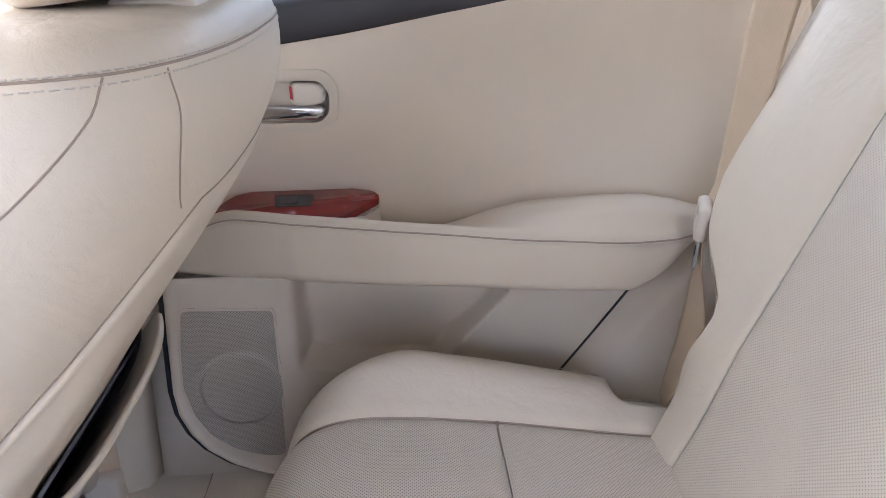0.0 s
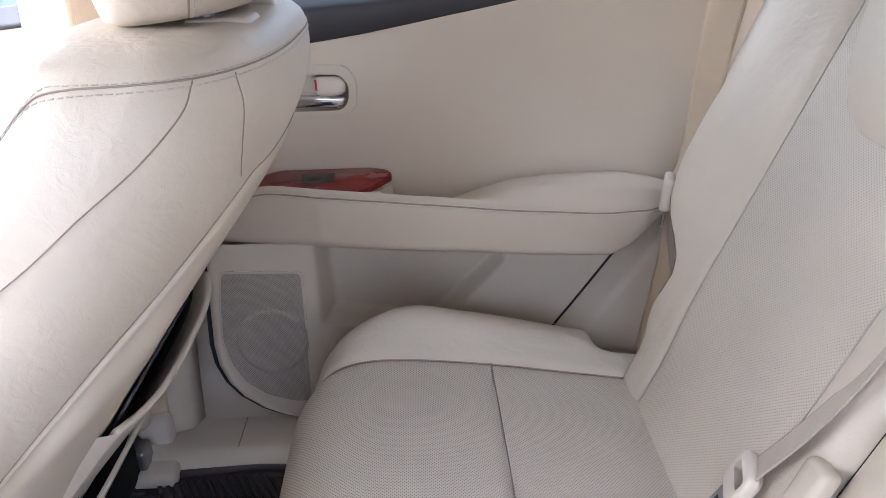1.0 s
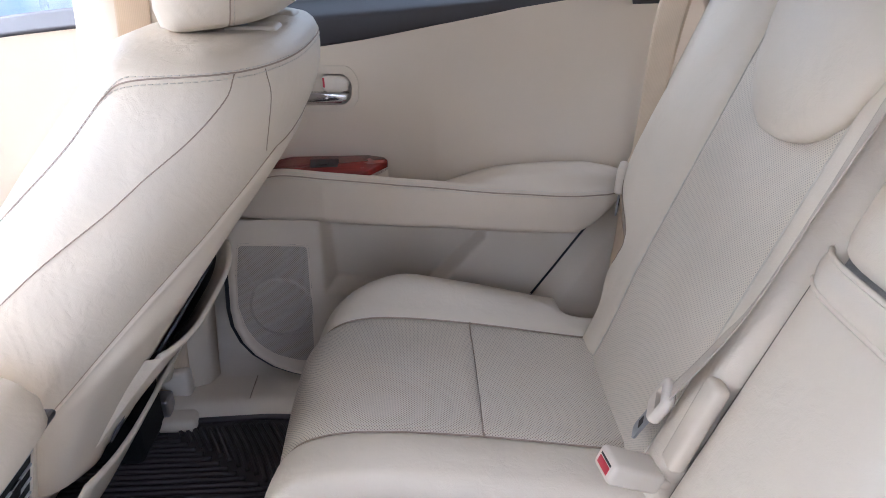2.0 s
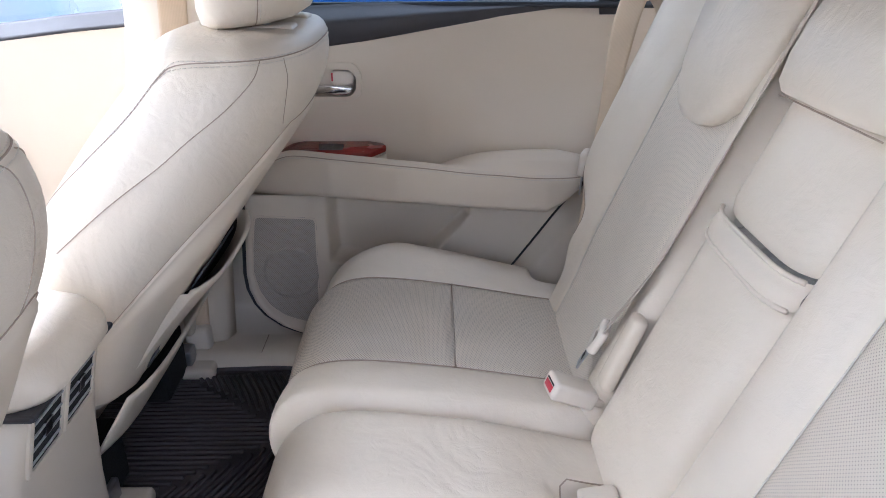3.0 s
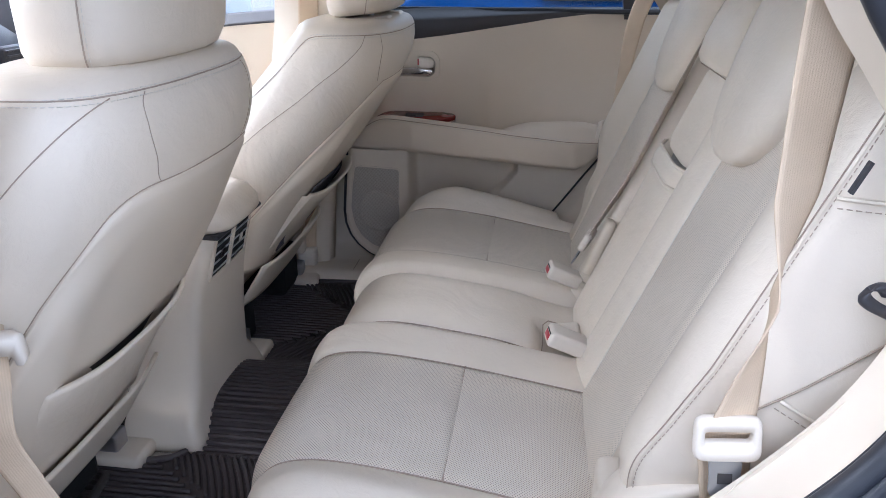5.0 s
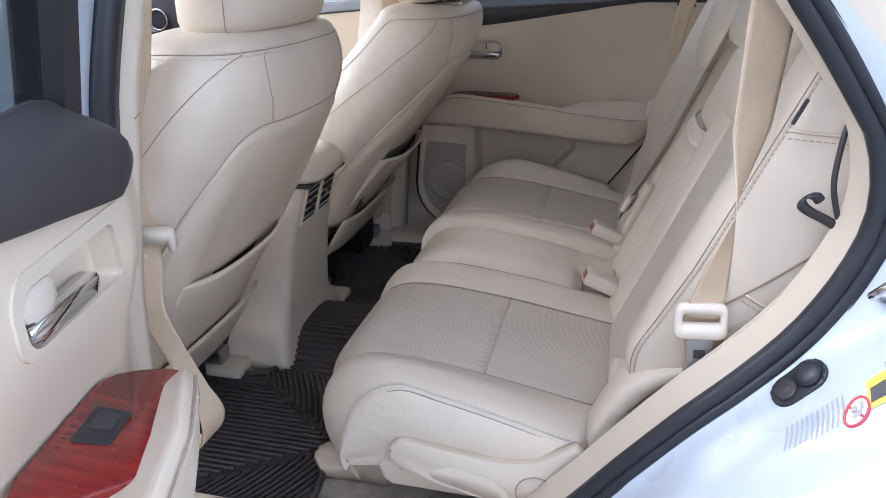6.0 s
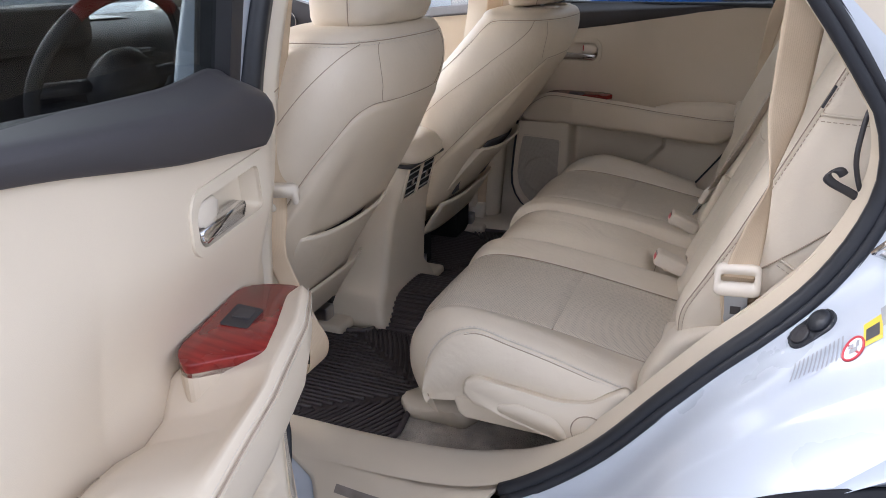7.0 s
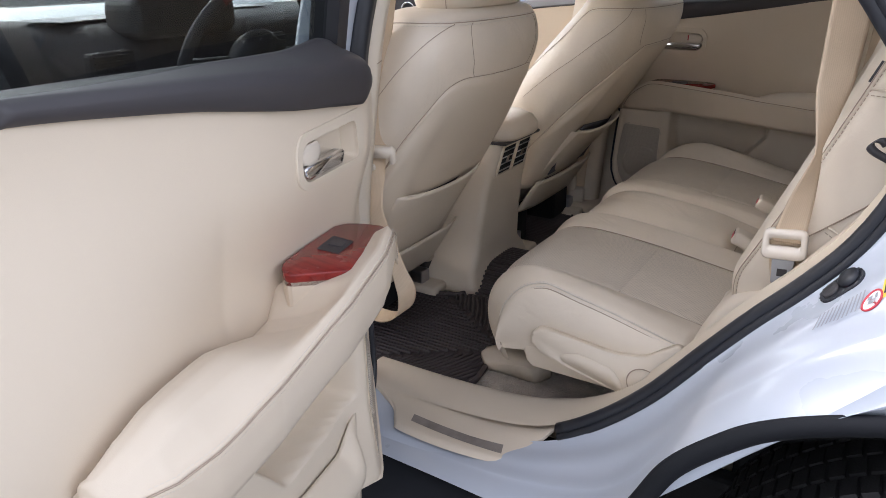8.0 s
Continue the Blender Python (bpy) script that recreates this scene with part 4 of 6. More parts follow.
    part("window_switch", prism_bm(sw, lambda a, b, h: T(a, b, wz(a, b) + 0.0092 + h), 0.0016, 0.0005), BLACK, door, "black window switch")
    part("rocker", prism_bm(rounded([(-0.160, 0.647), (-0.139, 0.646), (-0.139, 0.666), (-0.162, 0.667)], 0.003, 3), lambda a, b, h: T(a, b, wz(a, b) + 0.0100 + h * (0.4 + 25 * (a + 0.165))), 0.0026, 0.0006), GREYTRIM, door, "charcoal rocker")

    # outer skin, window frame and glass
    shell = rounded([(-0.335, 0.455), (0.05, 0.455), (0.15, 0.545), (0.22, 0.62), (0.30, 0.75), (0.40, 0.87), (0.47, 0.97), (0.505, 1.04), (0.49, 1.090), (-0.335, 1.080)], 0.02, 3)
    part("outer_panel", prism_bm(shell, lambda a, b, h: T(a, 0.760 + h + 0.02 * math.sin(math.pi * (b - 0.44) / 0.7), b), 0.085, 0.015, 3), PAINT, door, "white painted outer door panel")
    part("inner_panel", prism_bm([(0.97 * a - 0.002, 0.98 * b + 0.012) for a, b in shell if b < 1.10], lambda a, b, h: T(a, 0.748 + h, b), 0.014, 0), PAINT, door, "white painted inner frame")
    top = lambda x: line(x, [-0.33, -0.2, 0.1, 0.28, 0.40, 0.49], [1.43, 1.43, 1.40, 1.31, 1.20, 1.10])
    lean = lambda z: 0.715 - 0.22 * (z - 1.10)
    patch("window_glass", lambda u, v: (lambda x: (lambda z: T(x, lean(z), z))(1.10 + (top(x) - 1.10) * v))(-0.27 + 0.73 * u), 20, 14, DIMMED_GLASS if swung else DARKGLASS, door, "tinted window glass", 0.004)
    part("window_frame", prism_bm([(-0.268, 1.09), (-0.243, 1.09), (-0.208, 1.44), (-0.234, 1.44)], lambda a, b, h: T(a, lean(b) - 0.022 + h, b), 0.045, 0.006), BLACK, door, "black window frame")
    tube("window_frame", [T(x, lean(top(x)), top(x)) for x in np.linspace(-0.30, 0.48, 40)], 0.018, BLACK, door, "black window frame", 8)
    part("window_frame", prism_bm([(0.35, 1.11), (0.395, 1.11), (0.352, 1.24), (0.325, 1.26)], lambda a, b, h: T(a, lean(b) - 0.015 + h, b), 0.03, 0.005), BLACK, door, "black window divider")
    tube("glass_seal", [T(x, 0.712 - 0.03 * smooth(0.13, 0.4, x), 1.128 - drop) for x in np.linspace(-0.27, 0.47, 40)], 0.006, SEAL, door, "black window seal", 8)
    return door


GRILLE = perforated(material("speaker_mesh", (0.47, 0.41, 0.34), 0.5, var=0.04, scale=8, grain=1200, bump=0.04), 0.0026, 0.28, 0.45)
rear_door(1, False, "closed rear door with beige trim, armrest and wood panel")
rear_door(-1, True, "open rear door with beige trim, armrest and wood panel")


def front_door(side):
    T = door_frame(side, False)
    if side < 0:
        hinge, turn = Vector((-1.46, -0.80, 0)), Matrix.Rotation(radians(-68), 4, "Z")
        T = lambda x, d, z: tuple(hinge + turn @ (Vector((x, -d, z)) - hinge))
    state = "closed" if side > 0 else "wide open"
    door = tagged(thing("front_door", "", ""), state + " front door with plain beige trim and a dark waist line", "car door", "front doors")
    top = lambda x: line(x, [-1.5, -1.1, -0.9, -0.63, -0.50, -0.42], [0.96, 1.015, 1.055, 1.085, 1.096, 1.10])
    patch("inner_trim", lambda u, v: (lambda x: T(x, 0.735 + 0.02 * v - 0.03 * math.sin(math.pi * v) * smooth(0.5, 0.2, v), 0.46 + (top(x) - 0.46) * v))(-1.45 + 0.955 * u), 40, 24, VINYL, door, "beige vinyl inner trim")
    patch("waist_trim", lambda u, v: (lambda x: T(x, 0.752 + 0.03 * v, top(x) - 0.002 + 0.028 * v))(-1.45 + 0.955 * u), 40, 6, GREYTRIM, door, "dark waist trim", 0.006)
    skin = rounded([(-1.5, 0.46), (-0.37, 0.46), (-0.345, 0.9), (-0.335, 1.095), (-0.82, 1.06), (-1.5, 0.97)], 0.02, 3)
    part("outer_panel", prism_bm(skin, lambda a, b, h: T(a, 0.79 + h + 0.02 * math.sin(math.pi * (b - 0.44) / 0.7), b), 0.07, 0.012, 3), PAINT, door, "white painted outer door panel")
    lean = lambda z: 0.80 - 0.22 * (z - 1.10)
    roofline = lambda x: line(x, [-1.6, -1.2, -0.9, -0.3], [1.10, 1.36, 1.42, 1.44])
    g = patch("window_glass", lambda u, v: (lambda x: (lambda z: T(x, lean(z), z))(1.06 + (roofline(x) - 1.06) * v))(-1.5 + 1.08 * u), 20, 10, GLASS, door, "clear window glass", 0.004)
    g.visible_shadow = False
    part("pillar_cover", prism_bm([(-0.425, 1.10), (-0.345, 1.10), (-0.300, 1.45), (-0.375, 1.45)], lambda a, b, h: T(a, lean(b) - 0.01 + h, b), 0.03, 0.004), GLOSS, door, "glossy black pillar cover")
    tube("window_frame", [T(x, lean(roofline(x)), roofline(x)) for x in np.linspace(-1.55, -0.32, 30)], 0.018, BLACK, door, "black window frame", 8)
    if side > 0:
        tube("tweeter_ring", [T(-1.16 + 0.030 * math.cos(t), 0.706, 1.062 + 0.030 * math.sin(t)) for t in np.linspace(0, 2 * math.pi, 40, endpoint=False)], 0.003, CHROME, door, "chrome tweeter ring", 8, True)
        part("tweeter", prism_bm([(0.029 * math.cos(t), 0.029 * math.sin(t)) for t in np.linspace(0, 2 * math.pi, 30, endpoint=False)], lambda a, b, h: T(-1.16 + a, 0.718 - h, 1.062 + b), 0.008, 0.002), BLACK, door, "black tweeter grille")
    part("mirror_corner", prism_bm(rounded([(-1.45, 0.99), (-0.98, 0.99), (-1.02, 1.10), (-1.25, 1.16), (-1.5, 1.12)], 0.03), lambda a, b, h: T(a, 0.745 - h, b), 0.03, 0.01), GREYTRIM, door, "dark mirror corner trim")
    return door


GLOSS = material("glossy_black", (0.02, 0.022, 0.025), 0.06, var=0.02, scale=10, bump=0.0, coat=1.0)
front_door(1)
front_door(-1)


# ---------------------------------------------------------------- rear bench
def back_x(z):
    return 0.264 + 0.41 * (z - 0.70)


CUSH = spline([(0.31, 0.650), (0.20, 0.669), (0.075, 0.690), (-0.03, 0.702), (-0.095, 0.702), (-0.138, 0.688), (-0.163, 0.655), (-0.166, 0.615), (-0.150, 0.575)], 120)
CUSH_N = np.gradient(CUSH, axis=0)
CUSH_N = np.stack([-CUSH_N[:, 1], CUSH_N[:, 0]], axis=1)
CUSH_N /= -np.linalg.norm(CUSH_N, axis=1, keepdims=True)
SPLIT = int(np.argmin(np.abs(CUSH[:, 0] - 0.075)))


def edge_dip(u, v, lu, lv, deep=0.0035, reach=0.007):
    """How far a panel sinks towards the seams at its rim."""
    d = min(u * lu, (1 - u) * lu, v * lv, (1 - v) * lv)
    return deep * math.exp(-(d / reach) ** 2)


def cushion_point(k, w, raise_by):
    """k: step along the profile from back to front; w: distance from the middle of the car."""
    i = min(max(int(k), 0), 119)
    f = k - i
    x, z = CUSH[i] * (1 - f) + CUSH[i + 1] * f
    nx, nz = CUSH_N[i] * (1 - f) + CUSH_N[i + 1] * f
    ahead = smooth(0.05, -0.16, x)
    x += ahead * (0.075 * smooth(0.40, 0.58, w) + 0.03 * smooth(0.5, 0.58, w))
    return x + nx * raise_by, z + nz * raise_by


def rear_cushion(side):
    seat = tagged(thing("rear_seat", "", ""), "beige leather rear seat with perforated panels and stitched bolsters", "car seat", "rear seats")
    base = thing("cushion", "", "")
    base.parent = seat

    def panel(name, w0, w1, k0, k1, mat, nu, nv, lift, puff=0.004):
        lu, lv = abs(CUSH[min(k1, 120)][0] - CUSH[k0][0]) + 0.02, w1 - w0

        def f(u, v):
            w = w0 + (w1 - w0) * v
            k = k0 + (k1 - k0) * u
            h = lift(w, k) + puff * (4 * v * (1 - v)) ** 0.5 * (1 if k1 < 120 else 1) - edge_dip(u if k0 > 0 else 0.5, v, lu, lv)
            x, z = cushion_point(k, w, h)
            return (x, side * w, z)
        return patch(name, f, nu, nv, mat, base)
    spread, fall = (0.055, 0.006) if side > 0 else (0.14, 0.0)
    outer = lambda w, k: 0.030 * math.exp(-((w - 0.525) / (0.055 if w < 0.525 else spread)) ** 2) * (0.35 + 0.65 * smooth(10, 70, k)) - fall * smooth(0.535, 0.565, w) - 0.030 * smooth(0.215, 0.240, CUSH[min(int(k), 120)][0]) * smooth(0.49, 0.53, w)
    inner = lambda w, k: 0.006 * math.exp(-((w - 0.14) / 0.05) ** 2) - 0.022 * smooth(0.125, 0.095, w)
    mid = lambda w, k: outer(w, k) * smooth(0.36, 0.455, w) + inner(w, k) * smooth(0.26, 0.2, w)
    panel("rear_insert", 0.200, 0.453, 0, SPLIT, PERF, 34, 40, mid)
    panel("front_insert", 0.200, 0.453, SPLIT, 120, PERF, 60, 40, mid)
    panel("inner_bolster", 0.095, 0.200, 0, 120, LEATHER, 90, 24, inner)
    panel("outer_bolster", 0.453, 0.560, 0, 120, LEATHER, 90, 30, outer)
    # seams
    for w, lf in ((0.200, inner), (0.453, outer)):
        pts = []
        for k in range(2, 116):
            x, z = cushion_point(k, w, lf(w, k) - 0.0022)
            pts.append((x, side * w, z))
        tube("seam", pts, 0.0011, STITCH, base)
    pts = []
    for v in np.linspace(0, 1, 30):
        w = 0.2 + 0.253 * v
        x, z = cushion_point(SPLIT, w, mid(w, SPLIT) - 0.0014)
        pts.append((x, side * w, z))
    tube("seam", pts, 0.0014, STITCH, base)
    # outer side panel with its double-stitched top seam
    rim = []
    for k in range(0, 117):
        x, z = cushion_point(k, 0.560, outer(0.560, k))
        rim.append((x, z))
    rim = np.array(rim)

    def sidepanel(u, v):
        i = min(int(round(u * 114)), 114)
        x, z = rim[i]
        zb = min(z, line(x, [-0.14, -0.08, 0.0, 0.15, 0.31], [0.580, 0.590, 0.606, 0.590, 0.585]))
        return (x + 0.012 * v * (1 - u), side * (0.562 + 0.012 * math.sin(math.pi * min(1, v * 1.15)) - edge_dip(0.5, v, 1, 0.12, 0.003, 0.006)), z + (zb - z) * v)
    patch("side_panel", sidepanel, 114, 24, LEATHER, base, "plain leather side panel")
    for off in (0.0, 0.008):
        tube("side_seam", [(x + off * 0.4, side * (0.5615 + off * 0.25), z - off) for x, z in rim[2:113]], 0.0010, STITCH if off else THREAD, base)
        stitches("stitching", [(x + off * 0.3, side * (0.562 + off * 0.25), z - off + 0.003) for x, z in rim[2:113]], base)
    # The underside takes the gap colour, so its shade is painted in.
    part("underside", prism_bm([(-0.13, 0.11), (0.30, 0.11), (0.30, 0.50), (0.0, 0.50), (-0.09, 0.46), (-0.13, 0.42)], lambda a, b, h: (a, side * b, 0.555 + h), 0.05, 0.0), GAP, base, "cushion underside, darkened to stand for shade")

    # backrest
    back = thing("backrest", "", "")
    back.parent = seat
    bulge = lambda w, z: 0.046 * math.exp(-((w - 0.50) / 0.075) ** 2) * smooth(0.70, 0.82, z) + 0.012 * math.exp(-((w - 0.135) / 0.04) ** 2) - 0.030 * smooth(0.125, 0.100, w)

    wing = lambda z: line(z, [0.645, 0.72, 0.78, 0.85, 0.92], [0.030, 0.028, 0.020, 0.008, 0.0]) if side < 0 else line(z, [0.645, 0.72, 0.75, 0.775, 0.80, 0.82, 0.84, 0.86, 0.88, 0.90, 0.94], [0.086, 0.084, 0.084, 0.089, 0.098, 0.101, 0.094, 0.078, 0.056, 0.034, 0.0])

    def backpanel(name, w0, w1, z0, z1, mat, nu, nv, puff=0.004, narrow=False):
        lu, lv = (z1 - z0) * 1.08, w1 - w0

        def f(u, v):
            z = z0 + (z1 - z0) * u
            w1z = w1 - (wing(z) if narrow else 0)
            w = w0 + (w1z - w0) * v
            h = bulge(w, z) + puff * (4 * v * (1 - v)) ** 0.5 - edge_dip(u, v, lu, lv)
            top = smooth(1.15, 1.20, z)
            return (back_x(z) - h * 0.925 + 0.05 * top ** 2, side * w, z - h * 0.38 * 0.4)
        return patch(name, f, nu, nv, mat, back)
    mid_edge = 0.195 if side < 0 else 0.165
    backpanel("insert", mid_edge, 0.400, 0.645, 1.20, PERF_BACK, 90, 36, 0.006)
    backpanel("inner_bolster", 0.100, mid_edge, 0.645, 1.20, LEATHER, 90, 20)
    backpanel("outer_bolster", 0.400, 0.542, 0.645, 1.20, LEATHER, 90, 34, 0.004, True)
    for w in (mid_edge, 0.400):
        tube("seam", [(back_x(z) - bulge(w, z) * 0.925 + 0.002, side * w, z - bulge(w, z) * 0.15) for z in np.linspace(0.66, 1.15, 60)], 0.0008, THREAD, back)

    # side of the backrest, facing the door
    def flank(u, v):
        z0 = 0.715 if side < 0 else 0.77
        z = z0 + (1.20 - z0) * u
        w1 = 0.542 - wing(z)
        x0 = back_x(z) - bulge(w1, z) * 0.925
        zz = z - bulge(w1, z) * 0.15
        return (x0 + 0.17 * v, side * (w1 + 0.028 * math.sin(v * math.pi * 0.6) - edge_dip(0.5, v, 1, 0.17, 0.004, 0.006)), zz)
    patch("side_panel", flank, 60, 24, LEATHER, back, "leather side panel with stitched seams")
    fl = lambda u, v, o=0.002: (lambda p: (p[0], p[1] + side * o, p[2]))(flank(u, v))
    tube("side_seam", [fl(u, 0.0) for u in np.linspace(0.05, 0.95, 50)], 0.0006, STITCH, back)
    stitches("stitching", [fl(u, 0.03) for u in np.linspace(0.05, 0.95, 50)], back, STITCH)
    tube("side_seam", [fl(0.75, v) for v in np.linspace(0.03, 1.0, 16)], 0.0018, LEATHER, back)
    stitches("stitching", [fl(0.735, v, 0.003) for v in np.linspace(0.05, 1.0, 16)], back, STITCH)
    tube("side_seam", [fl(0.32 + 0.33 * v, 0.22 + 0.60 * v) for v in np.linspace(0, 1, 20)], 0.0010, STITCH, back)
    tube("side_seam", [fl(0.39 - 0.06 * v, 0.36 + 0.4 * v) for v in np.linspace(0, 1, 12)], 0.0018, LEATHER, back)
    stitches("stitching", [fl(0.375 - 0.06 * v, 0.36 + 0.4 * v, 0.003) for v in np.linspace(0, 1, 12)], back, STITCH)
    # head restraint tucked into the top of the backrest
    rings = []
    for z, hw, dp in ((1.022, 0.012, 0.010), (1.027, 0.040, 0.022), (1.040, 0.066, 0.030), (1.062, 0.088, 0.037), (1.09, 0.103, 0.042), (1.13, 0.116, 0.046), (1.18, 0.124, 0.05), (1.25, 0.126, 0.05), (1.31, 0.12, 0.045), (1.34, 0.10, 0.03), (1.348, 0.06, 0.012)):
        rings.append(superring(40, dp, hw, 2.8, lambda p, q: (back_x(z) - 0.004 + p, side * (0.248 + q), z - 0.1 * p)))
    loft("head_restraint", rings, LEATHER, seat, "smooth beige leather head restraint")
    lathe("anchor_button", [(0.0055, 0), (0.0055, 0.004), (0.002, 0.005)], lambda a, b, h: (0.272 - h, side * (0.452 + a), 0.700 + b), STEEL, seat, "grey anchor button", 14)
    if side < 0:
        # wing that covers the gap beside the cushion
        rings = []
        way = spline([(0.215, 0.585), (0.232, 0.655), (0.252, 0.705), (0.276, 0.745), (0.312, 0.775), (0.360, 0.80)], 16)
        for k, (x, z) in enumerate(way):
            f = 1.0 - 0.5 * smooth(10, 16, k)
            rings.append(superring(24, 0.017 * f, 0.046 - 0.010 * f, 3, lambda p, q: (x - 0.8 * p, side * (0.508 + q), z + 0.6 * p)))
        loft("hinge_cover", rings, LEATHER, seat, "smooth beige cover over the backrest hinge")
    return seat


LEFT_SEAT = rear_cushion(-1)
box("gusset", 0.245, 0.315, -0.505, -0.43, 0.62, 0.735, LEATHER, LEFT_SEAT, "leather gusset under the backrest", 0.012, 3, True)
RIGHT_SEAT = rear_cushion(1)


def centre_seat():
    seat = tagged(thing("rear_seat", "", ""), "narrow beige leather middle seat with a folded armrest", "car seat", "rear seats")

    def top(u, v):
        k = u * 120
        w = -0.094 + 0.188 * v
        rise = 0.014 - 0.030 * abs(2 * v - 1) ** 6 - 0.010 * smooth(0.10, 0.24, cushion_point(k, 0, 0)[0])
        notch = smooth(0.165, 0.20, cushion_point(k, 0, 0)[0]) * smooth(-0.012, -0.030, w) * 0.035
        x, z = cushion_point(k, 0.1, rise)
        return (x + 0.025 * smooth(0.05, -0.16, x), w, z - notch)
    patch("cushion", top, 90, 40, LEATHER, seat, "smooth leather middle cushion")
    for s in (-1, 1):
        tube("seam", [(lambda p: (p[0], p[1], p[2] + 0.001))(top(u, 0.5 + s * 0.475)) for u in np.linspace(0.04, 0.93, 60)], 0.0011, STITCH, seat)
    way = [(u, 0.09) for u in np.linspace(0.04, 0.20, 10)] + [(0.215, v) for v in np.linspace(0.12, 0.40, 10)] + [(u, 0.43) for u in np.linspace(0.20, 0.04, 10)]
    tube("pocket_seam", [(lambda p: (p[0], p[1], p[2] + 0.0005))(top(u, v)) for u, v in way], 0.0010, STITCH, seat)

    def face(u, v, z0, z1, w, lift):
        z = z0 + (z1 - z0) * u
        h = lift - 0.022 * abs(2 * v - 1) ** 5 - edge_dip(u, 0.5, z1 - z0, 0.2, 0.005, 0.008)
        return (back_x(z) - h * 0.925, w * (2 * v - 1), z - h * 0.2)
    rest = thing("backrest", "", "")
    rest.parent = seat
    for s in (-1, 1):
        tube("joint", [(back_x(z) + (0.011 if s > 0 else 0.015), s * 0.1045, z) for z in np.linspace(0.67, 0.93, 30)], 0.0022, GAP, rest, "dark joint between the backrests", 8)
    patch("lower_panel", lambda u, v: face(u, v, 0.655, 0.938, 0.104, 0.012), 60, 30, LEATHER, rest)
    patch("pull_strap", lambda u, v: face(u, v, 0.938, 0.966, 0.104, 0.020), 16, 30, LEATHER, rest, "leather pull strap across the armrest")
    patch("upper_panel", lambda u, v: face(u, v, 0.966, 1.090, 0.104, 0.006), 30, 30, LEATHER, rest)
    for z in (0.938, 0.966):
        tube("seam", [(back_x(z) - 0.013 + 0.018 * abs(2 * v - 1) ** 5, 0.104 * (2 * v - 1), z) for v in np.linspace(0.03, 0.97, 20)], 0.0028, LEATHER, rest)
    rings = []
    for z, hw, dp in ((1.092, 0.085, 0.010), (1.094, 0.094, 0.024), (1.104, 0.099, 0.032), (1.13, 0.101, 0.036), (1.16, 0.101, 0.036), (1.185, 0.098, 0.034), (1.205, 0.08, 0.022), (1.210, 0.04, 0.008)):
        rings.append(superring(44, dp, hw, 4.5, lambda p, q: (back_x(z) + 0.002 + p, q, z - 0.15 * p)))
    loft("head_restraint", rings, LEATHER, seat, "low padded leather head restraint")
    tube("seam", [(back_x(1.091) - 0.012, y, 1.091) for y in np.linspace(-0.094, 0.094, 12)], 0.0009, STITCH, rest)
    bm = box_bm(-0.022, 0.022, -0.022, 0.022, -0.012, 0.012, 0.006, 3)
    for v in bm.verts:
        v.co = Matrix.Rotation(radians(-8), 3, "Y") @ v.co + Vector((0.226, -0.056, 0.676))
    part("strap_loop", bm, LEATHER, seat, "leather strap loop at the cushion's back edge", True)
    return seat


centre_seat()
bench_back = box("seat_back_panel", 0.43, 0.48, -0.56, 0.56, 0.60, 0.86, CARPET, None, "", 0.01)
tagged(bench_back, "beige carpeted panel behind the rear bench", "seat panel")
riser = tagged(thing("seat_riser", "", ""), "beige plastic seat mount cover on the carpet", "seat mount", "")
for s in (-1, 1):
    cov = rounded([(-0.225, 0.402), (-0.182, 0.343), (-0.10, 0.36), (-0.06, 0.40), (-0.08, 0.44), (-0.113, 0.437), (-0.192, 0.440)], 0.014, 4)
    part("mount_cover", prism_bm(cov, lambda a, b, h: (a, s * b, 0.452 + h * (1 + 0.6 * smooth(-0.2, -0.08, a))), 0.019, 0.008, 3), PLASTIC, riser, "", True)
    # Near-black block puts the shade below the rear cushion into its colour.
    part("seat_frame_shade", prism_bm([(-0.06, 0.12), (0.28, 0.12), (0.28, 0.46), (0.03, 0.46), (-0.03, 0.42)], lambda a, b, h: (a, s * b, 0.52 + h), 0.05, 0.004), GAP, riser, "seat frame block, darkened to stand for shade")


def recliner():
    ob = tagged(thing("seat_lever", "", ""), "beige plastic recliner cover and lever on the seat's side", "seat lever")
    o = [(-0.030, 0.640), (-0.012, 0.661), (0.055, 0.655), (0.115, 0.648), (0.165, 0.655), (0.215, 0.690), (0.235, 0.66), (0.19, 0.585), (0.14, 0.580), (0.05, 0.600), (-0.02, 0.618)]
    part("cover", prism_bm(rounded(o, 0.012, 5), lambda a, b, h: (a, -0.568 - h, b), 0.016, 0.007, 4), PLASTIC, ob, "", True)
    r = [(0.03, 0.622), (0.06, 0.632), (0.115, 0.622), (0.132, 0.605), (0.138, 0.588), (0.125, 0.586), (0.07, 0.600), (0.03, 0.612)]
    part("recess", prism_bm(rounded(r, 0.008, 4), lambda a, b, h: (a, -0.5832 - h, b), 0.0022, 0.001), PLASTIC, ob, "", True)
    tube("pivot_line", [(0.168 + 0.026 * math.cos(t), -0.5845, 0.610 + 0.026 * math.sin(t)) for t in np.linspace(0, 2 * math.pi, 30, endpoint=False)], 0.0009, STITCH, ob, "", 5, True)
    low = [(-0.05, 0.606), (0.0, 0.612), (0.16, 0.600), (0.25, 0.60), (0.25, 0.55), (0.104, 0.571), (-0.038, 0.571)]
    part("lower_cover", prism_bm(rounded(low, 0.008, 4), lambda a, b, h: (a, -0.548 - h, b), 0.014, 0.004, 3), PLASTIC, ob, "", True)


recliner()


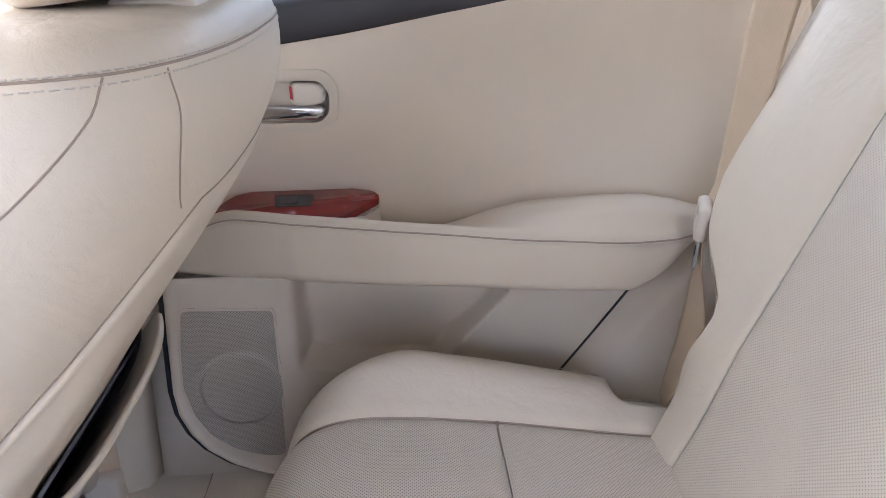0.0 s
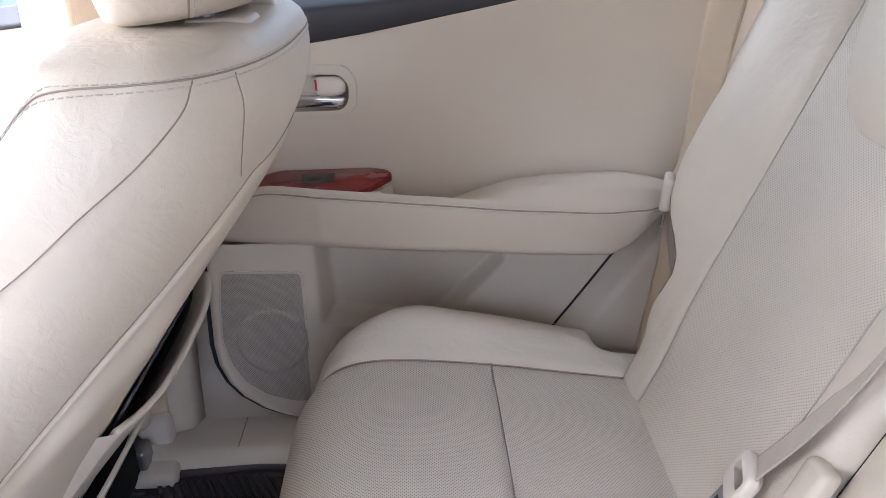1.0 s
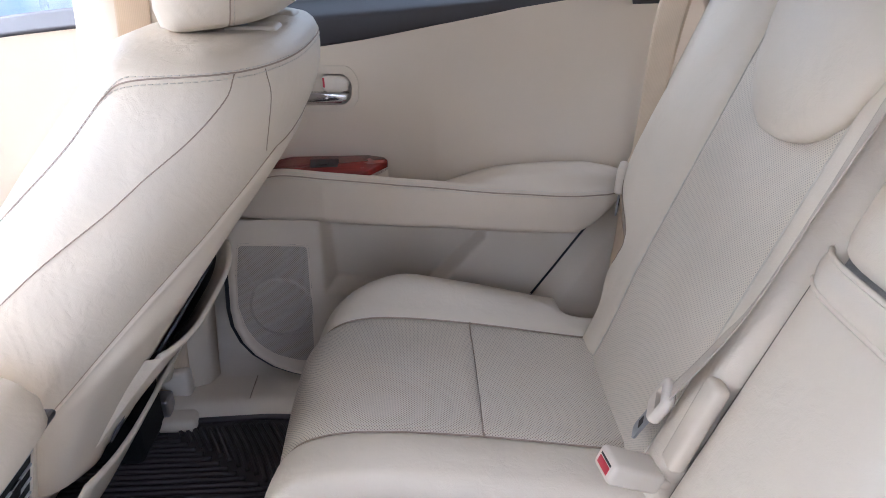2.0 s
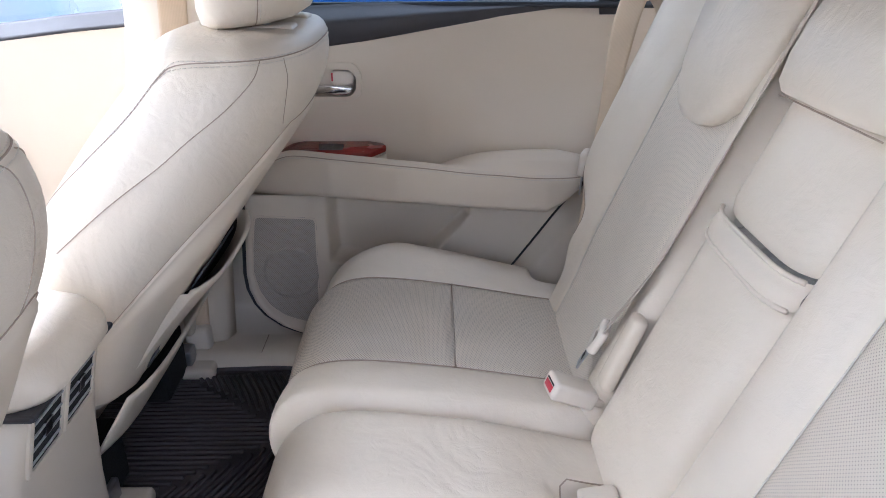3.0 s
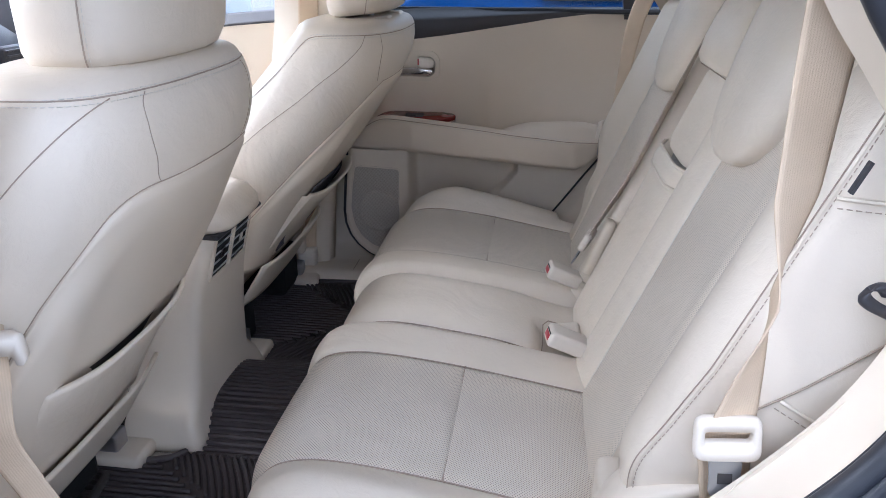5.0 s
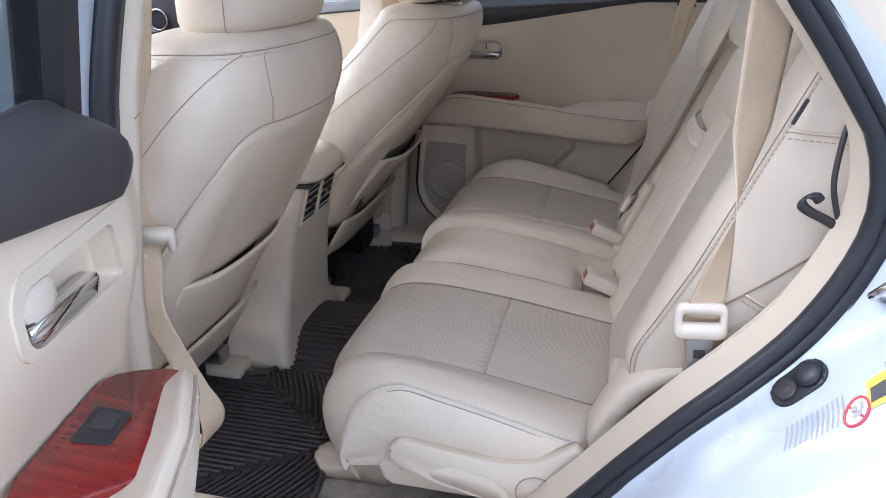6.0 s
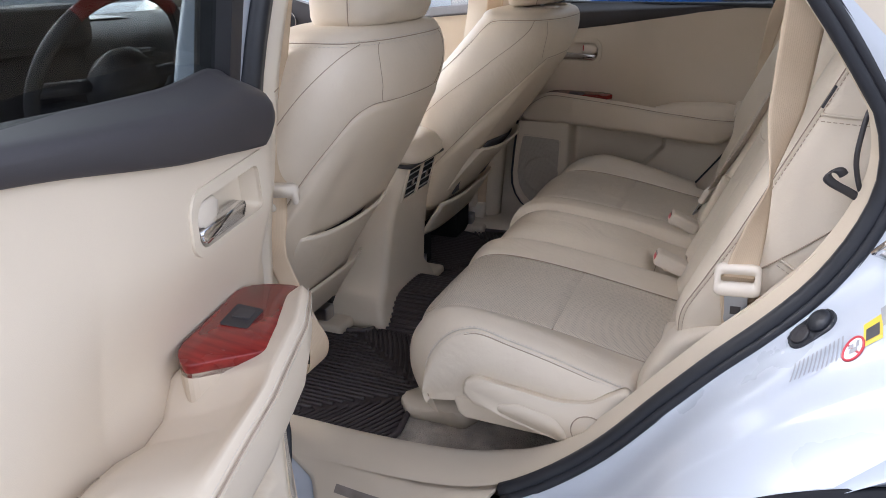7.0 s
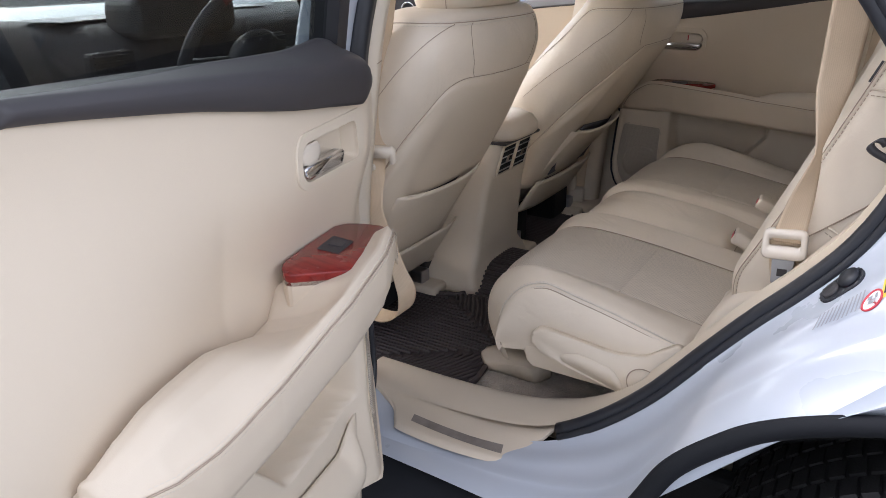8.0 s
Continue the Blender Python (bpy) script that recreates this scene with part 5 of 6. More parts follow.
# ---------------------------------------------------------------- front seats
FZ_ = [0.60, 0.67, 0.755, 0.80, 0.86, 0.93, 1.0, 1.05, 1.09, 1.125, 1.145]
FR = [-0.400, -0.365, -0.312, -0.282, -0.244, -0.198, -0.146, -0.116, -0.104, -0.106, -0.118]
FF = [-0.62, -0.59, -0.55, -0.525, -0.495, -0.462, -0.410, -0.366, -0.330, -0.300, -0.282]
FW = [0.190, 0.202, 0.215, 0.222, 0.229, 0.233, 0.230, 0.224, 0.214, 0.198, 0.180]
fprof = spline([(a, b, c, d) for a, b, c, d in zip(FZ_, FR, FF, FW)], 120)


def front_seat(side, dx, lean, label, ts=1.118, crown=0.022):
    yc = side * 0.371
    seat = tagged(thing("front_seat", "", ""), label, "car seat", "front seats")

    def frame_at(z):
        xr, xf, hw = [float(np.interp(z, fprof[:, 0], fprof[:, k])) for k in (1, 2, 3)]
        low = -0.016 * smooth(0.97, 0.76, z) if side > 0 else 0.0
        return dx + low + lean * (1.1 - z) + (xr + xf) / 2, (xr - xf) / 2, hw, 3.0 - 0.3 * smooth(0.88, 1.04, z)

    def S(t, z, out=0.0):
        cx, a, hw, p = frame_at(z)
        c, s = math.cos(t), math.sin(t)
        return Vector((cx + (a + out) * math.copysign(abs(c) ** (2 / p), c), yc + (hw + out) * math.copysign(abs(s) ** (2 / p), s), z))

    def angle(x, z):
        """The ring angle at which the flank stands at x."""
        cx, a, hw, p = frame_at(z)
        k = min(max((x + dx + lean * (1.1 - z) - cx) / a, -0.98), 0.98)
        return math.acos(math.copysign(abs(k) ** (p / 2), k))
    rings = [[S(2 * math.pi * k / 96, z) for k in range(96)] for z in np.linspace(0.625, ts, 56)]
    mid = Vector((dx - 0.185, yc, 0))
    for f, q in ((0.985, 0.22), (0.955, 0.46), (0.90, 0.68), (0.80, 0.84), (0.6, 0.95), (0.3, 1.0), (0.05, 1.0)):
        z = ts + crown * q
        rings.append([Vector((mid.x + (q.x - mid.x) * f, yc + (q.y - yc) * f, z)) for q in (S(2 * math.pi * k / 96, ts) for k in range(96))])
    loft("backrest", rings, LEATHER, seat, "leather backrest")
    driver = side < 0
    for s in (-1, 1):
        front_edge = [(-0.262, 1.100), (-0.296, 1.063), (-0.344, 1.020), (-0.396, 0.977), (-0.450, 0.930)]
        turn_at = angle(-0.228, ts)
        way = spline([(0.0, ts - 0.002), (turn_at * 0.5, ts - 0.002), (turn_at, ts - 0.003)] + [(angle(x, z), z) for x, z in front_edge], 110)
        tube("top_seam", [S(s * t, z, 0.0002) for t, z in way], 0.0008, STITCH, seat)
        for dz in (0.0042, -0.0042):
            stitches("stitching", [S(s * t, min(z + dz, ts), 0.0004) for t, z in way], seat, THREAD, 0.0005)
        a = [(-0.128, ts - 0.004), (-0.160, 1.098), (-0.203, 1.055), (-0.259, 0.994), (-0.330, 0.920), (-0.38, 0.87)] if driver else [(-0.149, ts - 0.003), (-0.157, 1.095), (-0.187, 1.065), (-0.230, 1.033), (-0.268, 1.003), (-0.337, 0.954), (-0.410, 0.895)]
        tube("side_seam", [S(s * angle(x, z), z, 0.0003) for x, z in spline(a, 60)], 0.0006, STITCH, seat)
        b = [(-0.116, ts - 0.004), (-0.113, 1.100), (-0.116, 1.070), (-0.126, 1.040)] if driver else [(-0.127, ts - 0.004), (-0.125, 1.090), (-0.131, 1.060), (-0.140, 1.030)]
        tube("rear_seam", [S(s * angle(x, z), z, 0.0002) for x, z in spline(b, 24)], 0.0005, STITCH, seat)
    # hard shell wrapping the back
    edge = spline([(-0.1275, 1.042), (-0.149, 1.026), (-0.182, 0.990), (-0.219, 0.944), (-0.263, 0.880), (-0.33, 0.797), (-0.42, 0.70), (-0.48, 0.655)] if driver else [(-0.125, 1.022), (-0.150, 1.005), (-0.19, 0.967), (-0.293, 0.869), (-0.35, 0.807), (-0.44, 0.714), (-0.50, 0.66)], 60)
    ang = [0.0, 0.55] + [max(0.56, angle(x, z)) for x, z in edge]
    lev = [1.037, 1.041] + [z for x, z in edge] if driver else [1.026, 1.024] + [z for x, z in edge]
    order = np.argsort(ang)
    fan = np.linspace(0, 2.6, 131)
    raw = np.interp(np.abs(np.concatenate([fan[:0:-1][-8:] * -1, fan, fan[-1:].repeat(8)])), np.array(ang)[order], np.array(lev)[order])
    soft_edge = np.convolve(raw, np.ones(17) / 17, "valid")
    zt = lambda t: line(abs(t), fan, soft_edge)

    def shell(u, v):
        t = (u - 0.5) * 5.0
        z = 0.645 + (zt(t) - 0.645) * v
        out = 0.0045 + 0.010 * smooth(0.30, 0.55, abs(t)) * smooth(0.95, 0.70, v) * smooth(1.3, 0.9, abs(t)) - 0.006 * smooth(0.97, 1.0, v)
        return tuple(S(t, z, out))
    patch("back_shell", shell, 90, 50, PLASTIC, seat, "beige plastic back shell")
    tube("shell_edge", [S((u - 0.5) * 5.0, zt((u - 0.5) * 5.0) + 0.001, 0.0005) for u in np.linspace(0.02, 0.98, 110)], 0.0006, STITCH, seat)

    # map pocket
    def pocket(u, v):
        y = (2 * u - 1) * 0.158
        z = 0.650 + ((0.792 if side > 0 else 0.806) + 0.012 * abs(2 * u - 1) ** 2 - 0.650) * v
        xr = float(np.interp(z, fprof[:, 0], fprof[:, 1]))
        gap = 0.009 + 0.018 * v ** 1.4 * (1 - abs(2 * u - 1) ** 4 * 0.45)
        tucked = 0.0 if driver else -0.016 * (1 - v)
        return (dx + tucked + lean * (1.1 - z) + xr + gap - 0.018 * abs(2 * u - 1) ** 3, yc + y, z)
    patch("map_pocket", pocket, 40, 24, LEATHER, seat, "beige seat-back pocket", 0.006)
    # Near-black sheet paints the shade inside the open pocket.
    patch("pocket_shade", lambda u, v: (lambda p: (p[0] - 0.020 * v - 0.004, p[1], p[2] - 0.004))(pocket(0.02 + 0.96 * u, v)), 20, 10, GAP, seat, "dark sheet for the shade inside the pocket")
    for e in (0, 1):
        patch("pocket_side", lambda u, v: (lambda p: (p[0] - (0.035 if driver else 0.042) * u, p[1] + (1 if e else -1) * 0.004 * math.sin(u * math.pi), p[2]))(pocket(e, v)), 6, 16, LEATHER, seat)
    # cushion, skirt and rails
    rings = [superring(40, 0.25 * f, 0.245 * f, 5, lambda p, q: (dx - 0.72 + p, yc + q, z)) for z, f in ((0.56, 0.97), (0.60, 1.0), (0.68, 1.0), (0.71, 0.96), (0.72, 0.85))]
    loft("cushion", rings, LEATHER, seat, "leather seat cushion")
    patch("lower_skirt", lambda u, v: (dx - (0.352 if driver else 0.360) + lean * 0.44 - 0.060 * v - 0.02 * (2 * u - 1) ** 4, yc + 0.195 * (2 * u - 1), 0.662 - 0.095 * v), 20, 10, PLASTIC, seat, "pale plastic skirt under the backrest", 0.006)
    for s in (-1, 1):
        box("side_cover", dx - 0.90, dx - 0.43, yc + s * 0.222 - 0.018, yc + s * 0.222 + 0.018, 0.515, 0.640, PLASTIC, seat, "beige plastic side cover", 0.014, 3, True)
        box("seat_rail", dx - 0.93, dx - 0.43, yc + s * 0.19 - 0.018, yc + s * 0.19 + 0.018, 0.462, 0.505, STEEL, seat, "steel seat rail", 0.004)
        box("rail_cover", dx - 0.49, dx - 0.385, yc + s * 0.19 - 0.034, yc + s * 0.19 + 0.034, 0.448, 0.474, PLASTIC, seat, "beige rail end cover", 0.010, 3, True)
    # Solid black boxes: motor and wiring, plus painted shade beneath the cushion.
    for y0, y1 in ((yc - 0.09, yc + 0.14),) if driver else ((yc - 0.21, yc - 0.11), (yc + 0.07, yc + 0.185)):
        box("motor_shade_box", dx - 0.80, dx - 0.44, y0, y1, 0.458, 0.570, WELL, seat, "black box for motor, wiring and painted shade under the cushion", 0.012)
    if driver:
        tube("wiring", [(dx - 0.40, yc - 0.10, 0.50), (dx - 0.385, yc - 0.03, 0.475), (dx - 0.395, yc + 0.05, 0.49), (dx - 0.42, yc + 0.12, 0.47)], 0.007, GAP, seat, "black wiring loom", 8)
    # head restraint on two posts
    hr = thing("head_restraint", "", "")
    hr.parent = seat
    up = 0.0
    rings = []
    for z, hw, dp, cx in ((1.1425, 0.085, 0.036, -0.190), (1.1435, 0.108, 0.054, -0.188), (1.150, 0.124, 0.065, -0.186), (1.168, 0.134, 0.071, -0.183), (1.21, 0.139, 0.073, -0.179), (1.26, 0.140, 0.072, -0.174), (1.31, 0.134, 0.064, -0.170), (1.345, 0.115, 0.048, -0.168), (1.358, 0.075, 0.022, -0.168)):
        rings.append(superring(56, dp, hw, 2.7, lambda p, q: (dx + cx + p, yc + q, z + up + 0.10 * p)))
    loft("pad", rings, LEATHER, hr, "leather head restraint pad")
    for s in (-1, 1):
        way = spline([(0.108 * 0.97, 0.054 * 0.36, 1.144, -0.188), (0.124 * 0.978, 0.065 * 0.36, 1.150, -0.186), (0.134 * 0.980, 0.071 * 0.36, 1.168, -0.183), (0.139 * 0.981, 0.073 * 0.36, 1.21, -0.179), (0.140 * 0.981, 0.072 * 0.36, 1.26, -0.174), (0.134 * 0.981, 0.064 * 0.36, 1.31, -0.170)], 30)
        tube("pad_seam", [(dx + c + p, yc + s * q, z + up + 0.10 * p) for q, p, z, c in way], 0.0008, STITCH, hr)
        stitches("pad_stitching", [(dx + c + p + 0.004, yc + s * q, z + up + 0.10 * p) for q, p, z, c in way], hr, THREAD, 0.0005)
        lathe("post", [(0.006, 0.0), (0.006, 0.05)], lambda a, b, h: (dx - 0.165 + a, yc + 0.065 * s + b, 1.12 + h), STEEL, hr, "steel post", 12)
        box("post_guide", dx - 0.182, dx - 0.128, yc + 0.060 * s - 0.022, yc + 0.060 * s + 0.022, 1.130 + up, 1.142 + up, PALE, hr, "pale plastic post guide", 0.005, 3, True)
    return seat


def pocket_dark_sheet():
    """A thin dark sheet, added to darken the inside of the passenger's map pocket."""
    def f(u, v):
        z = 0.665 + 0.150 * v - 0.03 * u * v
        return (float(np.interp(z, fprof[:, 0], fprof[:, 1])) - 0.016 * smooth(0.97, 0.76, z) + 0.0095, 0.245 + 0.26 * u, z)
    tagged(patch("folder", f, 8, 12, POCKET_DARK, None, "", 0.003), "dark grey sheet added to darken the inside of the seat-back pocket", "folder")


POCKET_DARK = material("pocket_dark", (0.085, 0.08, 0.09), 0.5, var=0.15, scale=12, grain=900, bump=0.05)
pocket_dark_sheet()
front_seat(1, 0.0, 0.0, "beige leather front passenger seat with a rear map pocket")
front_seat(-1, -0.078, 0.06, "beige leather driver seat with a rear map pocket", 1.134, 0.020)

# ---------------------------------------------------------------- centre console
con = tagged(thing("centre_console", "", ""), "beige centre console with rear air vents and a padded lid", "console")
rings = []
for z, xr, hw in ((0.452, -0.378, 0.160), (0.47, -0.384, 0.155), (0.50, -0.392, 0.146), (0.515, -0.396, 0.132), (0.53, -0.397, 0.118), (0.60, -0.392, 0.112), (0.70, -0.380, 0.106), (0.76, -0.366, 0.102), (0.822, -0.348, 0.100)):
    rings.append([(a, b, z) for a, b in rounded([(xr, -hw), (xr, hw), (-1.05, hw), (-1.05, -hw)], 0.022, 6)])
loft("body", rings, PLASTIC, con, "beige plastic console body")
box("shadow_gap", -0.80, -0.333, -0.094, 0.094, 0.8225, 0.8305, BLACK, con, "black gap under the lid", 0.004)
rings = []
for z, f, a in ((0.830, 0.97, 0.0), (0.838, 1.0, 0.0), (0.855, 1.0, -0.004), (0.872, 0.95, -0.012), (0.882, 0.85, -0.02), (0.886, 0.6, -0.03)):
    rings.append(superring(48, 0.225 * f, 0.099 * f, 5, lambda p, q: (-0.545 + a * 0.3 + p, q, z)))
loft("lid", rings, LEATHER, con, "padded beige leather console lid")
VENT = material("grey_vent_slats", (0.46, 0.44, 0.43), 0.4, 0.2, var=0.05, scale=30, bump=0.0)
vent = thing("air_vent", "", "")
vent.parent = con
vent["label"] = "twin rear air vents with thin grey slats in black openings"


def on_vent(y, s, h):
    """s runs up the console's rear face."""
    z = 0.735 + s
    xr = line(z, [0.70, 0.76, 0.822], [-0.380, -0.366, -0.348])
    return (xr + h, y, z)


def vent_ring(name, y0, y1, s0, s1, rim, depth):
    """A moulded rim round an opening."""
    a = rounded([(y0 - rim, s0 - rim), (y1 + rim, s0 - rim), (y1 + rim, s1 + rim), (y0 - rim, s1 + rim)], 0.005, 3)
    b = rounded([(y0, s0), (y1, s0), (y1, s1), (y0, s1)], 0.003, 3)
    bm = bmesh.new()
    rows = [[bm.verts.new(on_vent(p, q, h)) for p, q in poly] for poly, h in ((a, -0.001), (a, depth - 0.001), ([(p * 0.7 + c * 0.3, q * 0.7 + d * 0.3) for (p, q), (c, d) in zip(a, b)], depth), (b, depth), (b, 0.0005))]
    n = len(a)
    for r0, r1 in zip(rows, rows[1:]):
        for i in range(n):
            bm.faces.new((r0[i], r0[(i + 1) % n], r1[(i + 1) % n], r1[i]))
    return part(name, bm, PLASTIC, vent, "beige vent rim")


for y0, y1 in ((-0.070, -0.007), (0.007, 0.070)):
    vent_ring("rim", y0, y1, 0.010, 0.079, 0.0065, 0.004)
    part("opening", prism_bm(rounded([(y0, 0.010), (y1, 0.010), (y1, 0.079), (y0, 0.079)], 0.003, 3), lambda a, b, h: on_vent(a, b, h), 0.0012, 0.0), WELL, vent, "black vent opening")
    for k in range(4):
        s = 0.0165 + 0.0165 * k
        part("slat", prism_bm([(y0 + 0.001, s), (y1 - 0.001, s), (y1 - 0.001, s + 0.0026), (y0 + 0.001, s + 0.0026)], lambda a, b, h: on_vent(a, b, h + 0.0013), 0.0026, 0.0006), VENT, vent)
    m = (y0 + y1) / 2
    part("thumb_tab", prism_bm(rounded([(m - 0.007, 0.036), (m + 0.007, 0.036), (m + 0.007, 0.055), (m - 0.007, 0.055)], 0.002, 3), lambda a, b, h: on_vent(a, b, h + 0.002), 0.0035, 0.001), CHROME, vent, "bright thumb tab")
# Boxes in the gap colour along both sides of the console.
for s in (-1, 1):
    box("console_side_box", -0.72, -0.52, s * 0.135 - 0.02, s * 0.135 + 0.02, 0.45, 0.56, GAP, con, "dark box along the console's side, under the seat", 0.01)

# ---------------------------------------------------------------- dashboard and steering wheel
dash = tagged(thing("dashboard", "", ""), "dark dashboard top over a beige lower panel", "dashboard")
rings = []
for y in np.linspace(-0.72, 0.72, 24):
    c = 0.02 * (y / 0.7) ** 2 + 0.30 * max(0, (abs(y) - 0.53) / 0.19)
    rings.append([(-1.06 - c, y, 0.93), (-1.05 - c, y, 1.02), (-1.07 - c, y, 1.07), (-1.12 - c, y, 1.10), (-1.30 - c, y, 1.11), (-1.75, y, 1.09), (-1.70, y, 0.93)])
loft("top_pad", rings, GREYTRIM, dash, "charcoal dashboard top pad")
rings = [[(-1.03, y, 0.60), (-1.04, y, 0.80), (-1.055, y, 0.93), (-1.5, y, 0.93), (-1.5, y, 0.6)] for y in np.linspace(-0.71, 0.71, 12)]
loft("lower_panel", rings, PLASTIC, dash, "beige lower dashboard")
for k, yv in enumerate((-0.58, -0.10, 0.10, 0.475)):
    box("air_vent", -1.075, -1.045, yv - 0.055, yv + 0.055, 0.985, 1.055, BLACK, dash, "black dashboard air vent", 0.008)
    for j in range(5):
        box("slat", -1.046, -1.038, yv - 0.048, yv + 0.048, 0.994 + 0.0125 * j, 0.998 + 0.0125 * j, GREYTRIM, dash, "", 0.001)
box("instrument_hood", -1.16, -1.03, -0.52, -0.22, 1.07, 1.165, GREYTRIM, dash, "charcoal instrument hood", 0.03, 4)
wheel_ob = tagged(thing("steering_wheel", "", ""), "dark leather steering wheel with a wood rim section", "steering wheel")
WM = Matrix.Translation((-0.86, -0.36, 1.03)) @ Matrix.Rotation(radians(-64), 4, "Y")
wp = lambda a, b, h: tuple(WM @ Vector((a, b, h)))
tube("rim", [wp(0.185 * math.cos(t), 0.185 * math.sin(t), 0) for t in np.linspace(0, 2 * math.pi, 64, endpoint=False)], 0.014, BLACK, wheel_ob, "black leather rim", 12, True)
tube("wood_section", [wp(0.185 * math.cos(t), 0.185 * math.sin(t), 0) for t in np.linspace(-0.7, 0.7, 24)], 0.0147, WOOD, wheel_ob, "red wood rim section", 12)
lathe("hub", [(0.07, -0.05), (0.075, -0.01), (0.06, 0.008), (0.01, 0.012)], wp, BLACK, wheel_ob, "black hub", 30)
for t in (math.pi / 2, -math.pi / 2, math.pi):
    tube("spoke", [wp(0.06 * math.cos(t), 0.06 * math.sin(t), -0.01), wp(0.18 * math.cos(t), 0.18 * math.sin(t), 0)], 0.014, GREYTRIM, wheel_ob, "grey spoke", 8)
box("column", -1.06, -0.90, -0.41, -0.31, 0.86, 0.97, BLACK, wheel_ob, "black steering column", 0.02, 3)
for k, (px, py, an) in enumerate(((-1.28, -0.50, 10), (-1.34, 0.0, -6))):
    bm = box_bm(-0.075, 0.075, -0.11, 0.11, 0, 0.0015, 0.0)
    bmesh.ops.rotate(bm, verts=bm.verts, cent=(0, 0, 0), matrix=Matrix.Rotation(radians(an), 3, "Z"))
    bmesh.ops.translate(bm, verts=bm.verts, vec=(px, py, 1.112))
    tagged(part("paper_sheet", bm, WHITE), "plain white paper sheet lying on the dashboard", "paper", "papers")

# ---------------------------------------------------------------- rubber floor mat
mat_ob = tagged(thing("floor_mat", "", ""), "dark brown ribbed rubber floor mat across both footwells", "floor mat")
MAT = rounded([(-0.66, -0.50), (-0.50, -0.545), (-0.265, -0.556), (-0.205, -0.548), (-0.182, -0.50), (-0.195, -0.42), (-0.170, -0.28), (-0.165, -0.12), (-0.165, 0.12), (-0.17, 0.28), (-0.195, 0.42), (-0.182, 0.50), (-0.205, 0.548), (-0.265, 0.556), (-0.50, 0.545), (-0.66, 0.50), (-0.66, 0.205), (-0.47, 0.19), (-0.42, 0.175), (-0.40, 0.14), (-0.40, -0.14), (-0.42, -0.175), (-0.47, -0.19), (-0.66, -0.205)], 0.02, 3)


def mat_z(x, y):
    return floor_z(x, y) + 0.004


bm = bmesh.new()
grid = {}
nx, ny = 64, 142
for i in range(nx + 1):
    for j in range(ny + 1):
        x, y = -0.665 + 0.51 * i / nx, -0.56 + 1.12 * j / ny
        grid[i, j] = (x, y)
vs = {}
for i in range(nx):
    for j in range(ny):
        x, y = grid[i, j]
        if inside(x + 0.004, y + 0.004, MAT):
            q = []
            for a, b in ((i, j), (i + 1, j), (i + 1, j + 1), (i, j + 1)):
                if (a, b) not in vs:
                    gx, gy = grid[a, b]
                    vs[a, b] = bm.verts.new((gx, gy, mat_z(gx, gy)))
                q.append(vs[a, b])
            bm.faces.new(q)
part("sheet", bm, RUBBER, mat_ob, "", True)
tube("rim", [(x, y, mat_z(x, y) + 0.003) for x, y in MAT], 0.006, RUBBER, mat_ob, "raised rubber rim", 8, True)


def rib_field():
    """Ribs that run lengthwise in front and fan out to both sides before the seat."""
    V, F = [], []

    def rib(pts):
        run = []
        for p in pts + [None]:
            if p is not None and inside(p[0], p[1], MAT_IN):
                run.append((p[0], p[1], mat_z(*p) + 0.0018))
            else:
                if len(run) > 3:
                    v, f = tube_data(run, 0.0042, 5)
                    F.extend(tuple(len(V) + i for i in g) for g in f)
                    V.extend(v)
                run = []
    MAT_IN = [(-0.41 + (x + 0.41) * 0.955, y * 0.975) for x, y in MAT]
    half = lambda x: line(x, [-0.46, -0.195], [0.19, 0.0])
    for k in range(-13, 14):
        rib([(x, 0.0122 * k) for x in np.linspace(-0.39, -0.18, 30)])
    for s in (-1, 1):
        c = 0.36
        for k in range(-15, 16):
            off = 0.0122 * k
            rib([(x, s * (c + off)) if abs(off) < half(x) - 0.004 else (9, 9) for x in np.linspace(-0.655, -0.18, 60)])
        for e in (-1, 1):
            for k in range(34):
                x0 = -0.44 + 0.0122 * k
                pts = []
                for t in np.linspace(0.0, 0.20, 40):
                    x = x0 - 0.22 * t - 1.1 * t * t
                    pts.append((x, s * (c + e * t)) if t > half(x) + 0.006 else (9, 9))
                rib(pts)
    return V, F


rv, rf = rib_field()
tagged(mesh_object("ribs", rv, rf, RUBBER, mat_ob, "raised rubber ribs"), kind="stuff")


# ---------------------------------------------------------------- seat belts and buckles
BELT_PALE = striped(material("pale_webbing", (0.55, 0.47, 0.38), 0.75, var=0.06, scale=14, grain=1500, bump=0.2), 0.0024, "X", 0.25, 0.95)


TONGUE = material("tongue_steel", (0.36, 0.36, 0.36), 0.4, 0.8, var=0.06, scale=40, bump=0.0)


